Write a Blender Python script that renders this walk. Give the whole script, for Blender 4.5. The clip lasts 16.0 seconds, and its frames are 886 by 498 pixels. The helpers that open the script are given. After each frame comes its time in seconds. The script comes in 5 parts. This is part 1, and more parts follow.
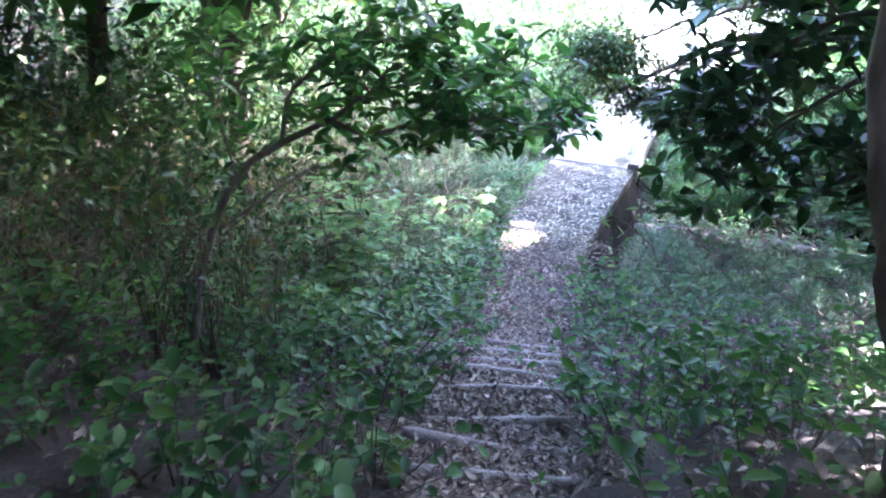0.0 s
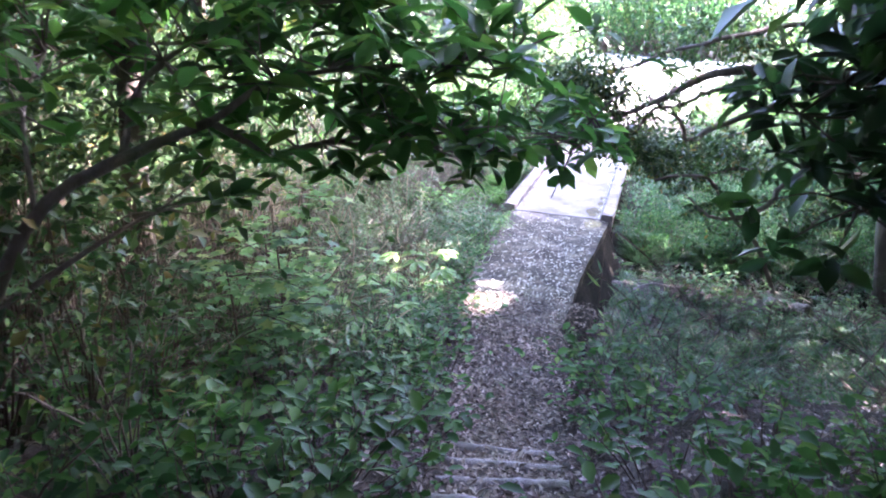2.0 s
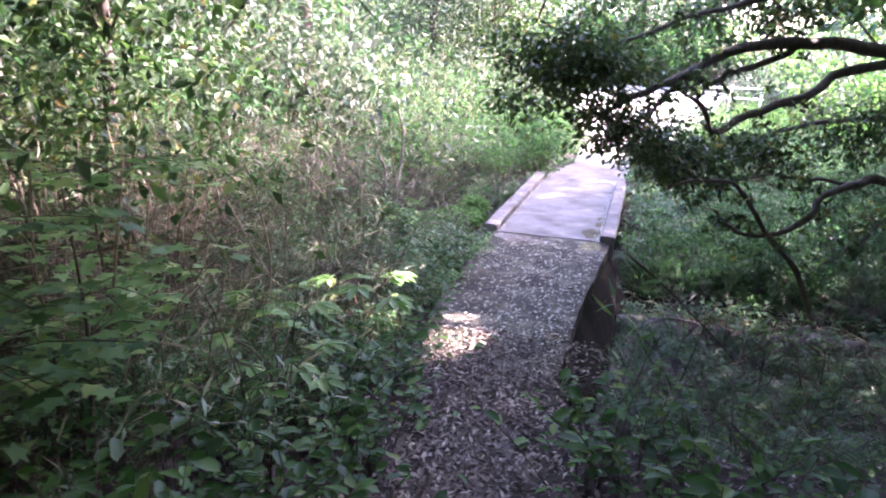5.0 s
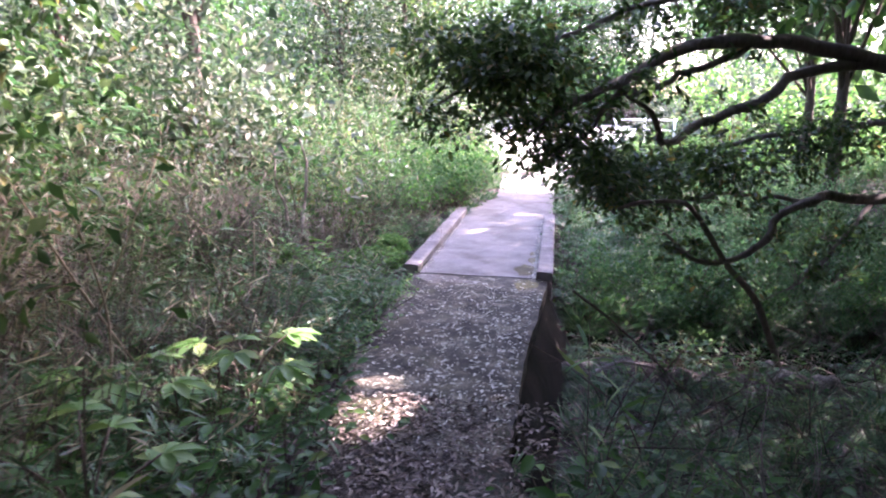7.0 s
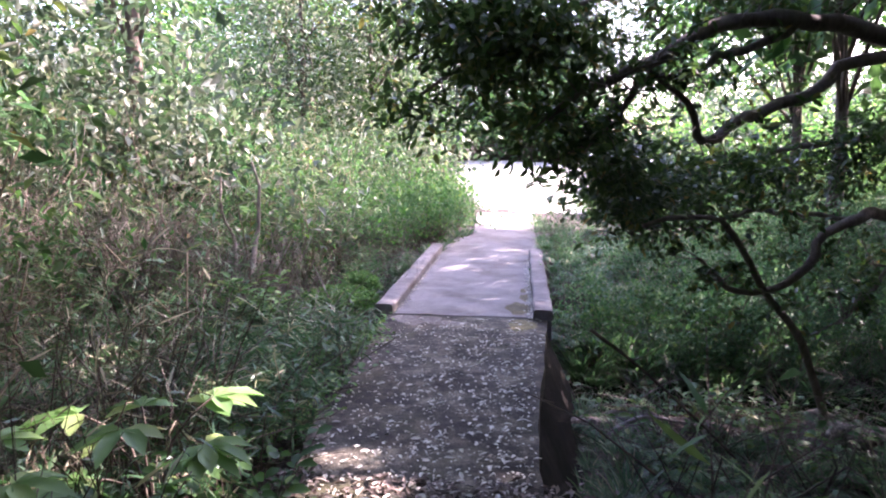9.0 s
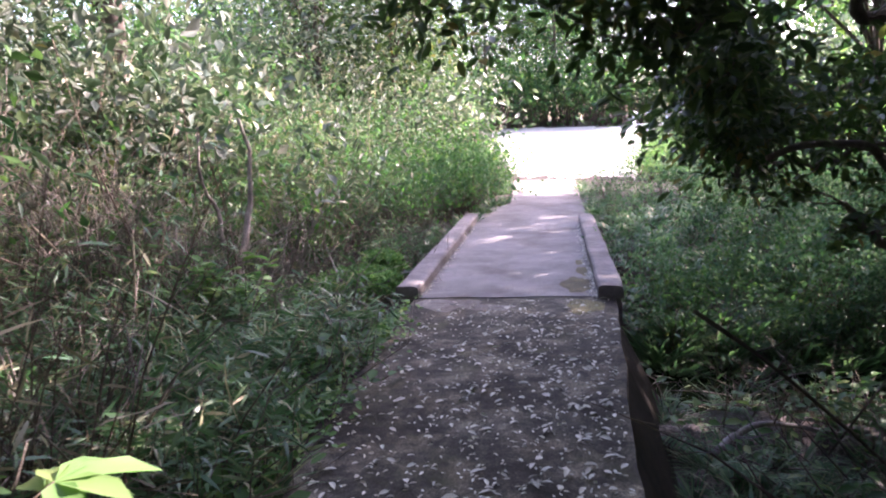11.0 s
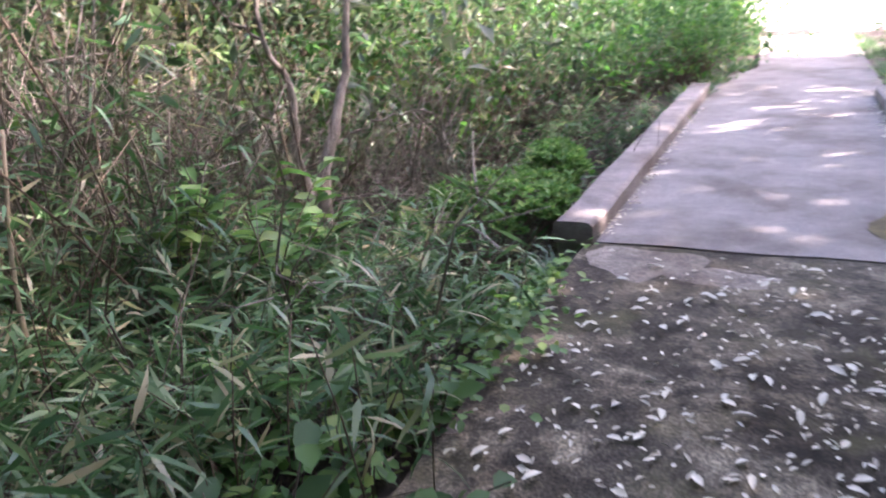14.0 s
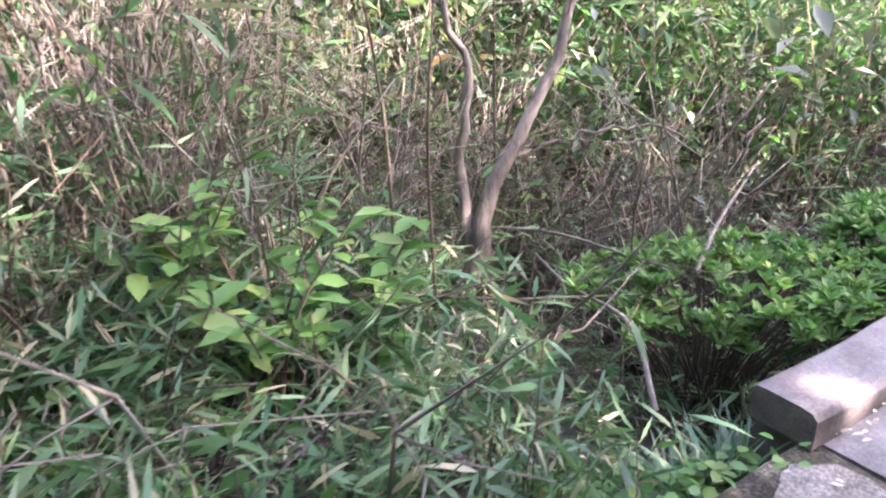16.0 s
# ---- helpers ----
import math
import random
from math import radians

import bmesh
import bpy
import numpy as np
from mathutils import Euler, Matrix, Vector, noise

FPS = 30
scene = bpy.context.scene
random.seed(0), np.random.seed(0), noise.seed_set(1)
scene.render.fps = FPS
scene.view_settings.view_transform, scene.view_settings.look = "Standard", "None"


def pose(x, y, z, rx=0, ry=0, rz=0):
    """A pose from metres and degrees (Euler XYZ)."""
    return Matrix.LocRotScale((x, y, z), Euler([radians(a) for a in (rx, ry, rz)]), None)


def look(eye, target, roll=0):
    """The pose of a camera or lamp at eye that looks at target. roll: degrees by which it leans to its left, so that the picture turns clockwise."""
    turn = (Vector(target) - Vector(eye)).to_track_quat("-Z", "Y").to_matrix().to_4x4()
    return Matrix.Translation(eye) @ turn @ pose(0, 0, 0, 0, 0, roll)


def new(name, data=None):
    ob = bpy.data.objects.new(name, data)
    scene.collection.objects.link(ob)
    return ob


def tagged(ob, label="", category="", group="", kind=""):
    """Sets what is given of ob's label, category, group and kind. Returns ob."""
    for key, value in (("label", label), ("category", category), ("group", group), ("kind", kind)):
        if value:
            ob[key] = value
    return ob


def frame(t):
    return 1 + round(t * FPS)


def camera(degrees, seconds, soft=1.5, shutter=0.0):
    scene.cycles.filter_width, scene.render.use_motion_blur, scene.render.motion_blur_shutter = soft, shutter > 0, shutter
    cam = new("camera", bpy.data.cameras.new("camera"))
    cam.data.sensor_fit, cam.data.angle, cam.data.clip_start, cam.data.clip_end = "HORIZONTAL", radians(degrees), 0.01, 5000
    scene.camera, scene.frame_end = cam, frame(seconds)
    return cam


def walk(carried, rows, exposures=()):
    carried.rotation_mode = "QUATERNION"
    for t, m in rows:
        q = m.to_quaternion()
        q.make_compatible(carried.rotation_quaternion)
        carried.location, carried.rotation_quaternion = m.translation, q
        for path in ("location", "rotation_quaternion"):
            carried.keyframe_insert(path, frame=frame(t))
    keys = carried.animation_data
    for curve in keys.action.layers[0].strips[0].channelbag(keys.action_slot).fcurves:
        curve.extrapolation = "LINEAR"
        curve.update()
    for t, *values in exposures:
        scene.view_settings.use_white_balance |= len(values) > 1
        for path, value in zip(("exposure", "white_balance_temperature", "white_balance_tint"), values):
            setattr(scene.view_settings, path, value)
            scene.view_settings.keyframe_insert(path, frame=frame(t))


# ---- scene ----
cam = camera(64.7, 16.0, 2.0, 0.35)
METRES, EYE, TILT, LEAN, TURN = 13.2, 1.46, -24.6, -1.5, 21.0
ROWS = [
    (0.0, 0.0, 0.0, 0.0, -0.0, 0.0, -0.0),
    (0.5, -0.0044, 0.0321, 0.0019, -2.57, 1.48, 0.68),
    (1.0, -0.004, 0.0648, 0.0072, -3.69, 2.47, 0.06),
    (1.5, -0.0042, 0.0988, 0.0081, -4.41, 4.66, 0.62),
    (2.0, -0.0002, 0.1325, 0.0077, -3.85, 4.69, 0.86),
    (2.5, 0.0032, 0.1639, 0.0077, -4.13, 6.78, 0.69),
    (3.0, 0.0095, 0.1896, 0.0072, -4.54, 8.66, 1.07),
    (3.5, 0.0169, 0.2165, 0.0056, -3.98, 9.0, 0.7),
    (6.0, 0.0431, 0.3602, 0.0115, -6.84, 7.81, 3.29),
    (6.5, 0.0449, 0.3865, 0.0164, -8.63, 9.38, 4.64),
    (7.0, 0.0541, 0.4132, 0.0201, -10.58, 11.63, 5.19),
    (7.5, 0.0548, 0.4425, 0.0258, -13.83, 11.11, 4.87),
    (8.0, 0.0537, 0.4699, 0.0275, -14.37, 11.96, 5.35),
    (8.5, 0.0586, 0.4976, 0.0297, -14.09, 15.15, 6.06),
    (11.0, 0.0966, 0.6498, 0.0587, -9.5, 14.04, 8.69),
    (11.5, 0.1058, 0.6807, 0.0672, -8.83, 9.89, 8.4),
    (12.0, 0.1127, 0.7131, 0.0777, -9.95, 8.63, 8.77),
    (12.5, 0.1191, 0.7452, 0.088, -7.66, 7.62, 8.13),
    (13.0, 0.126, 0.7777, 0.0977, -6.92, 7.4, 8.02),
    (13.5, 0.1372, 0.8104, 0.1094, -2.53, 6.87, 8.0),
    (14.0, 0.144, 0.8413, 0.1226, 6.8, 4.85, 3.34),
    (14.5, 0.153, 0.8694, 0.1363, 13.45, 3.88, -0.15),
    (15.0, 0.1651, 0.8954, 0.1493, 23.28, 1.92, -7.44),
    (15.5, 0.1723, 0.9226, 0.1621, 29.78, -0.05, -12.49),
    (16.0, 0.1824, 0.9486, 0.1751, 33.92, -1.7, -12.1),
]
walk(cam, [(t, pose(0, 0, EYE, TILT, LEAN, TURN) @ pose(METRES * x, METRES * y, METRES * z, 90 + pitch, roll, yaw)) for t, x, y, z, yaw, pitch, roll in ROWS],
     [(0, 5.65, 5550, 30), (1.5, 5.35, 5800, 34), (3.5, 4.72, 6050, 44), (6, 4.05, 6250, 45), (8.5, 3.62, 6300, 44), (11, 3.25, 6550, 41), (12.5, 3.58, 6600, 38), (14, 3.75, 6700, 34), (16, 4.42, 6600, 33)])

# ---- light ----
SUN_AZ, SUN_EL = 60.0, 36.0
S_DIR = Vector((math.sin(radians(SUN_AZ)) * math.cos(radians(SUN_EL)), math.cos(radians(SUN_AZ)) * math.cos(radians(SUN_EL)), math.sin(radians(SUN_EL))))
world = bpy.data.worlds.new("sky")
scene.world = world
world.use_nodes = True
wn = world.node_tree
sky = wn.nodes.new("ShaderNodeTexSky")
sky.sky_type, sky.sun_disc = "NISHITA", False
sky.sun_elevation, sky.sun_rotation = radians(SUN_EL), radians(SUN_AZ)
sky.dust_density = 3.0
wn.nodes["Background"].inputs["Strength"].default_value = 0.15
wn.links.new(sky.outputs[0], wn.nodes["Background"].inputs["Color"])
sun_data = bpy.data.lights.new("sun", "SUN")
sun_data.energy, sun_data.angle, sun_data.color = 3.5, radians(0.6), (1.0, 0.95, 0.86)
sun = new("sun", sun_data)
sun.matrix_world = look(S_DIR * 60, (0, 0, 0))


# ---- materials ----
def shader(name):
    m = bpy.data.materials.new(name)
    m.use_nodes = True
    t = m.node_tree
    return m, t, t.nodes["Principled BSDF"]


def link(t, a, b):
    t.links.new(a, b)


def ramp(t, fac, stops):
    r = t.nodes.new("ShaderNodeValToRGB")
    while len(r.color_ramp.elements) < len(stops):
        r.color_ramp.elements.new(0.5)
    for e, (p, c) in zip(r.color_ramp.elements, stops):
        e.position, e.color = p, (*c, 1)
    link(t, fac, r.inputs[0])
    return r.outputs[0]


def tex(t, scale, detail=4.0, rough=0.6, stretch=None):
    c = t.nodes.new("ShaderNodeTexCoord")
    n = t.nodes.new("ShaderNodeTexNoise")
    n.inputs["Scale"].default_value, n.inputs["Detail"].default_value, n.inputs["Roughness"].default_value = scale, detail, rough
    if stretch:
        mp = t.nodes.new("ShaderNodeMapping")
        mp.inputs["Scale"].default_value = stretch
        link(t, c.outputs["Object"], mp.inputs[0])
        link(t, mp.outputs[0], n.inputs["Vector"])
    else:
        link(t, c.outputs["Object"], n.inputs["Vector"])
    return n.outputs["Fac"]


def blend(t, fac, a, b, mode="MIX"):
    m = t.nodes.new("ShaderNodeMix")
    m.data_type, m.blend_type = "RGBA", mode
    for sock, v in ((m.inputs[0], fac), (m.inputs[6], a), (m.inputs[7], b)):
        if isinstance(v, (int, float)):
            sock.default_value = v
        elif isinstance(v, tuple):
            sock.default_value = (*v, 1)
        else:
            link(t, v, sock)
    return m.outputs[2]


def bump(t, p, height, strength, distance=0.01):
    b = t.nodes.new("ShaderNodeBump")
    b.inputs["Strength"].default_value, b.inputs["Distance"].default_value = strength, distance
    link(t, height, b.inputs["Height"])
    link(t, b.outputs[0], p.inputs["Normal"])


def leaf_mat(name, stops, rough=0.42, through_light=0.35, spec=0.4):
    """Foliage: every leaf takes its own colour, light passes through the blade."""
    m, t, p = shader(name)
    g = t.nodes.new("ShaderNodeNewGeometry")
    col = ramp(t, g.outputs["Random Per Island"], stops)
    patchy = ramp(t, tex(t, 1.3, 2), [(0.3, (0.62, 0.66, 0.62)), (0.7, (1.18, 1.12, 1.0))])
    col = blend(t, 1.0, col, patchy, "MULTIPLY")
    link(t, col, p.inputs["Base Color"])
    p.inputs["Roughness"].default_value = rough
    p.inputs["Specular IOR Level"].default_value = spec
    tr = t.nodes.new("ShaderNodeBsdfTranslucent")
    link(t, blend(t, 1.0, col, (1.08, 1.36, 0.92), "MULTIPLY"), tr.inputs["Color"])
    mx = t.nodes.new("ShaderNodeMixShader")
    mx.inputs[0].default_value = through_light
    link(t, p.outputs[0], mx.inputs[1])
    link(t, tr.outputs[0], mx.inputs[2])
    link(t, mx.outputs[0], t.nodes["Material Output"].inputs["Surface"])
    return m


def bark_mat(name, a, b, scale=9.0):
    m, t, p = shader(name)
    n = tex(t, scale, 6, 0.7, (1, 1, 0.35))
    col = ramp(t, n, [(0.3, a), (0.7, b)])
    col = blend(t, ramp(t, tex(t, 2.2, 3), [(0.5, (0, 0, 0)), (0.72, (0.5, 0.5, 0.5))]), col, (0.10, 0.12, 0.05))
    link(t, col, p.inputs["Base Color"])
    p.inputs["Roughness"].default_value = 0.9
    bump(t, p, n, 0.9, 0.02)
    return m


G = [(0.0, (0.025, 0.075, 0.025)), (0.45, (0.045, 0.12, 0.035)), (0.85, (0.075, 0.18, 0.045)), (1.0, (0.16, 0.23, 0.06))]
M_HERB = leaf_mat("herb_leaf", [(0.0, (0.032, 0.085, 0.034)), (0.5, (0.06, 0.14, 0.052)), (0.9, (0.10, 0.20, 0.065)), (1.0, (0.20, 0.25, 0.09))], 0.5, 0.4, 0.22)
M_SASA = leaf_mat("bamboo_grass_leaf", [(0.0, (0.036, 0.10, 0.045)), (0.5, (0.078, 0.17, 0.078)), (0.85, (0.17, 0.25, 0.145)), (0.93, (0.33, 0.29, 0.20)), (1.0, (0.40, 0.36, 0.26))])
M_BROAD = leaf_mat("broad_evergreen_leaf", [(0.0, (0.03, 0.09, 0.028)), (0.45, (0.055, 0.145, 0.04)), (0.85, (0.09, 0.21, 0.052)), (1.0, (0.17, 0.26, 0.07))], 0.45, 0.55, 0.3)
M_DARK = leaf_mat("dark_evergreen_leaf", [(0.0, (0.022, 0.052, 0.02)), (0.6, (0.05, 0.098, 0.034)), (0.93, (0.095, 0.15, 0.05)), (1.0, (0.21, 0.14, 0.05))], 0.5, 0.33, 0.3)
M_LIME = leaf_mat("young_green_leaf", [(0.0, (0.065, 0.17, 0.045)), (0.6, (0.12, 0.25, 0.08)), (1.0, (0.25, 0.34, 0.12))], 0.55, 0.4)
M_PALE = leaf_mat("pale_thicket_leaf", [(0.0, (0.035, 0.07, 0.042)), (0.4, (0.075, 0.11, 0.078)), (0.75, (0.145, 0.17, 0.135)), (1.0, (0.32, 0.31, 0.26))], 0.55, 0.25)
M_FRESH = leaf_mat("fresh_bank_leaf", [(0.0, (0.045, 0.115, 0.06)), (0.6, (0.09, 0.185, 0.095)), (1.0, (0.20, 0.29, 0.16))], 0.5, 0.4, 0.3)
M_STRAW = leaf_mat("dry_grass_blade", [(0.0, (0.09, 0.075, 0.055)), (0.5, (0.20, 0.165, 0.12)), (1.0, (0.40, 0.35, 0.27))], 0.7, 0.25, 0.2)
M_LITTER = leaf_mat("fallen_leaf_brown", [(0.0, (0.05, 0.035, 0.03)), (0.4, (0.14, 0.10, 0.085)), (0.75, (0.26, 0.21, 0.19)), (1.0, (0.44, 0.38, 0.35))], 0.6, 0.05, 0.4)
M_FALLEN = leaf_mat("fallen_leaf_pale", [(0.0, (0.34, 0.30, 0.25)), (0.5, (0.56, 0.53, 0.47)), (1.0, (0.78, 0.75, 0.69))], 0.55, 0.05, 0.4)
M_BOUGH = leaf_mat("bough_leaf", [(0.0, (0.03, 0.06, 0.022)), (0.6, (0.06, 0.105, 0.036)), (0.92, (0.11, 0.15, 0.05)), (1.0, (0.25, 0.16, 0.06))], 0.4, 0.42, 0.4)
M_CANOPY = leaf_mat("canopy_leaf", G, 0.45, 0.15)
M_BARK = bark_mat("dark_bark", (0.035, 0.025, 0.02), (0.12, 0.09, 0.07))
M_BARKP = bark_mat("pale_bark", (0.06, 0.045, 0.036), (0.17, 0.135, 0.11), 14)
M_TWIG = bark_mat("dry_twig", (0.075, 0.06, 0.05), (0.24, 0.205, 0.17), 18)
M_STEM = bark_mat("brown_stem", (0.05, 0.035, 0.025), (0.15, 0.11, 0.08), 20)


def soil_mat():
    m, t, p = shader("leaf_litter_soil")
    fine = tex(t, 38, 6, 0.75)
    col = ramp(t, fine, [(0.3, (0.012, 0.009, 0.007)), (0.55, (0.05, 0.036, 0.028)), (0.75, (0.15, 0.11, 0.09))])
    col = blend(t, ramp(t, tex(t, 1.1, 4), [(0.45, (0, 0, 0)), (0.65, (0.6, 0.6, 0.6))]), col, (0.03, 0.04, 0.018))
    link(t, col, p.inputs["Base Color"])
    p.inputs["Roughness"].default_value = 0.95
    bump(t, p, fine, 1.0, 0.03)
    return m


def concrete_mat(name, dark, light, moss=0.5, stain_at=0.5, gritty=0.3, worn=0.0, spec=0.4):
    m, t, p = shader(name)
    grit = tex(t, 85, 4, 0.8)
    mid = tex(t, 6.5, 6, 0.7)
    big = tex(t, 1.4, 4, 0.6)
    col = ramp(t, mid, [(0.34, dark), (0.64, light)])
    col = blend(t, gritty, col, ramp(t, grit, [(0.34, (0.25, 0.24, 0.24)), (0.5, (0.9, 0.9, 0.9)), (0.64, (2.1, 2.05, 2.0))]), "MULTIPLY")
    col = blend(t, 1.0, col, ramp(t, big, [(stain_at - 0.15, (0.42, 0.36, 0.31)), (stain_at + 0.12, (1.1, 1.08, 1.08))]), "MULTIPLY")
    col = blend(t, worn, col, ramp(t, tex(t, 3.1, 7, 0.75), [(0.42, (0.22, 0.20, 0.17)), (0.50, (0.8, 0.79, 0.76)), (0.58, (2.4, 2.35, 2.2))]), "MULTIPLY")
    mossy = ramp(t, tex(t, 2.3, 5, 0.7), [(0.60 - 0.1 * moss, (0, 0, 0)), (0.78 - 0.1 * moss, (moss, moss, moss))])
    col = blend(t, mossy, col, (0.075, 0.075, 0.03))
    link(t, col, p.inputs["Base Color"])
    p.inputs["Roughness"].default_value = 0.85
    p.inputs["Specular IOR Level"].default_value = spec
    bump(t, p, grit, 0.5, 0.006)
    return m


M_SOIL = soil_mat()
M_SLAB = concrete_mat("weathered_dark_concrete", (0.027, 0.0245, 0.019), (0.135, 0.125, 0.098), 0.6, 0.52, 0.95, 0.6, 0.2)
M_DECK = concrete_mat("pale_bridge_concrete", (0.155, 0.142, 0.137), (0.19, 0.178, 0.17), 0.25, 0.44, 0.3, 0.05)
M_KERB = concrete_mat("kerb_concrete", (0.13, 0.115, 0.11), (0.24, 0.215, 0.205), 0.3, 0.45)
# Mossy concrete; shade on wall and abutments is put into its near-black base.
M_WALL = concrete_mat("shaded_mossy_concrete", (0.008, 0.007, 0.006), (0.026, 0.023, 0.016), 0.3, 0.5, 0.5, 0.1, 0.08)
M_ROCK = concrete_mat("stream_rock", (0.10, 0.088, 0.075), (0.24, 0.215, 0.185), 0.7, 0.5, 0.6, 0.5)
M_LOG = bark_mat("weathered_log", (0.13, 0.115, 0.11), (0.34, 0.31, 0.30), 16)


def water_mat():
    m, t, p = shader("stream_water")
    p.inputs["Base Color"].default_value = (0.012, 0.010, 0.008, 1)
    p.inputs["Roughness"].default_value = 0.07
    p.inputs["Specular IOR Level"].default_value = 0.25
    bump(t, p, tex(t, 6, 3), 0.15, 0.02)
    return m


def road_mat():
    m, t, p = shader("sunlit_gravel")
    n = tex(t, 20, 5, 0.7)
    link(t, ramp(t, n, [(0.3, (0.34, 0.32, 0.28)), (0.7, (0.52, 0.50, 0.45))]), p.inputs["Base Color"])
    p.inputs["Roughness"].default_value = 0.9
    bump(t, p, n, 0.5, 0.01)
    return m


M_WATER, M_ROAD = water_mat(), road_mat()

# ---- mesh tools ----
rng = np.random.default_rng(7)


def unit(a):
    return a / np.maximum(np.linalg.norm(a, axis=-1, keepdims=True), 1e-9)


class Soup:
    """Gathers many small pieces and turns them into one mesh."""

    def __init__(self):
        self.v, self.f, self.m, self.n = [], [], [], 0

    def add(self, v, f, mat=0):
        v, f = np.asarray(v, float).reshape(-1, 3), np.asarray(f, int).reshape(-1, 3)
        self.v.append(v)
        self.f.append(f + self.n)
        self.m.append(np.full(len(f), mat))
        self.n += len(v)

    def baked(self):
        return np.concatenate(self.v), np.concatenate(self.f), np.concatenate(self.m)

    def mesh(self, name, mats, smooth=True):
        v, f, mi = self.baked()
        me = bpy.data.meshes.new(name)
        me.vertices.add(len(v))
        me.vertices.foreach_set("co", v.ravel())
        me.loops.add(len(f) * 3)
        me.loops.foreach_set("vertex_index", f.ravel())
        me.polygons.add(len(f))
        me.polygons.foreach_set("loop_start", np.arange(len(f)) * 3)
        me.polygons.foreach_set("material_index", mi)
        me.polygons.foreach_set("use_smooth", np.full(len(f), smooth))
        for x in mats:
            me.materials.append(x)
        me.update(calc_edges=True)
        return me


OVAL = (np.array([(0, 0, 0), (0.3, 0.42, 0.10), (0.68, 0.46, 0.08), (1, 0, -0.06), (0.68, -0.46, 0.08), (0.3, -0.42, 0.10), (0.5, 0, 0)]),
        np.array([(0, 6, 1), (1, 6, 2), (2, 6, 3), (3, 6, 4), (4, 6, 5), (5, 6, 0)]))
KITE = (np.array([(0, 0, 0), (0.5, 0.5, 0.1), (1, 0, -0.08), (0.5, -0.5, 0.1)]), np.array([(0, 2, 1), (0, 3, 2)]))
BLADE = (np.array([(0, 0, 0), (0.3, 0.5, -0.02), (0.3, -0.5, -0.02), (0.68, 0.36, -0.12), (0.68, -0.36, -0.12), (1, 0, -0.30)]),
         np.array([(0, 2, 1), (1, 2, 4), (1, 4, 3), (3, 4, 5)]))
LOBED = (np.array([(0, 0, 0), (-0.1, 0.45, 0), (0.28, 0.28, 0.05), (0.55, 0.62, 0), (0.62, 0.22, 0.05), (1, 0, -0.05), (0.62, -0.22, 0.05), (0.55, -0.62, 0), (0.28, -0.28, 0.05), (-0.1, -0.45, 0)]),
         np.array([(0, 2, 1), (0, 4, 2), (2, 4, 3), (0, 5, 4), (0, 6, 5), (0, 8, 6), (8, 7, 6), (0, 9, 8)]))


def leaves(soup, base, way, length, width, shape=KITE, mat=0, up=(0, 0, 1), twist=0.6):
    """One blade at each base, pointing along its way; its face looks up, give or take the twist."""
    base, way = np.asarray(base, float).reshape(-1, 3), unit(np.asarray(way, float).reshape(-1, 3))
    n = len(base)
    if not n:
        return
    u = unit(np.asarray(up, float) + twist * rng.normal(size=(n, 3)))
    side = unit(np.cross(u, way))
    nor = np.cross(way, side)
    sv, sf = shape
    L = np.broadcast_to(np.asarray(length, float), (n,))[:, None, None]
    W = np.broadcast_to(np.asarray(width, float), (n,))[:, None, None]
    v = base[:, None] + L * sv[None, :, :1] * way[:, None] + W * sv[None, :, 1:2] * side[:, None] + L * sv[None, :, 2:] * nor[:, None]
    f = sf[None] + (np.arange(n) * len(sv))[:, None, None]
    soup.add(v, f, mat)


def tube(soup, pts, r0, r1=None, sides=5, mat=0, wob=0.0):
    """A tapered round stem along the points."""
    p = np.asarray(pts, float)
    k = len(p)
    r = np.linspace(r0, r0 if r1 is None else r1, k)
    d = unit(np.gradient(p, axis=0))
    a = unit(np.cross(d, (0.31, 0.92, 0.23)))
    b = np.cross(d, a)
    ang = np.arange(sides) / sides * 2 * np.pi
    rr = r[:, None] * (1 + wob * rng.normal(size=(k, sides)))
    v = p[:, None] + rr[..., None] * (np.cos(ang)[None, :, None] * a[:, None] + np.sin(ang)[None, :, None] * b[:, None])
    i, j = np.meshgrid(np.arange(k - 1), np.arange(sides), indexing="ij")
    q0, q1 = i * sides + j, i * sides + (j + 1) % sides
    f = np.concatenate([np.stack([q0, q1, q1 + sides], -1).reshape(-1, 3), np.stack([q0, q1 + sides, q0 + sides], -1).reshape(-1, 3)])
    cap = np.array([[0, s + 1, s] for s in range(1, sides - 1)])
    soup.add(v, np.concatenate([f, cap, cap[:, ::-1] + (k - 1) * sides]), mat)


def spline(pts, n=16):
    """A smooth line through the points."""
    p = np.asarray(pts, float)
    p = np.concatenate([[2 * p[0] - p[1]], p, [2 * p[-1] - p[-2]]])
    out = []
    for s in np.linspace(0, len(p) - 3 - 1e-6, n):
        i = int(s)
        t = s - i
        a, b, c, d = p[i:i + 4]
        out.append(0.5 * (2 * b + (c - a) * t + (2 * a - 5 * b + 4 * c - d) * t * t + (3 * b - a - 3 * c + d) * t ** 3))
    return np.array(out)


def place(soup, proto, xyz, turn, size, mats=None):
    """A turned and scaled copy of a gathered plant, joined into a larger mass."""
    v, f, m = proto
    c, s = math.cos(turn), math.sin(turn)
    w = np.stack([v[:, 0] * c - v[:, 1] * s, v[:, 0] * s + v[:, 1] * c, v[:, 2]], -1) * size + np.asarray(xyz)
    soup.v.append(w)
    soup.f.append(f + soup.n)
    soup.m.append(m)
    soup.n += len(v)


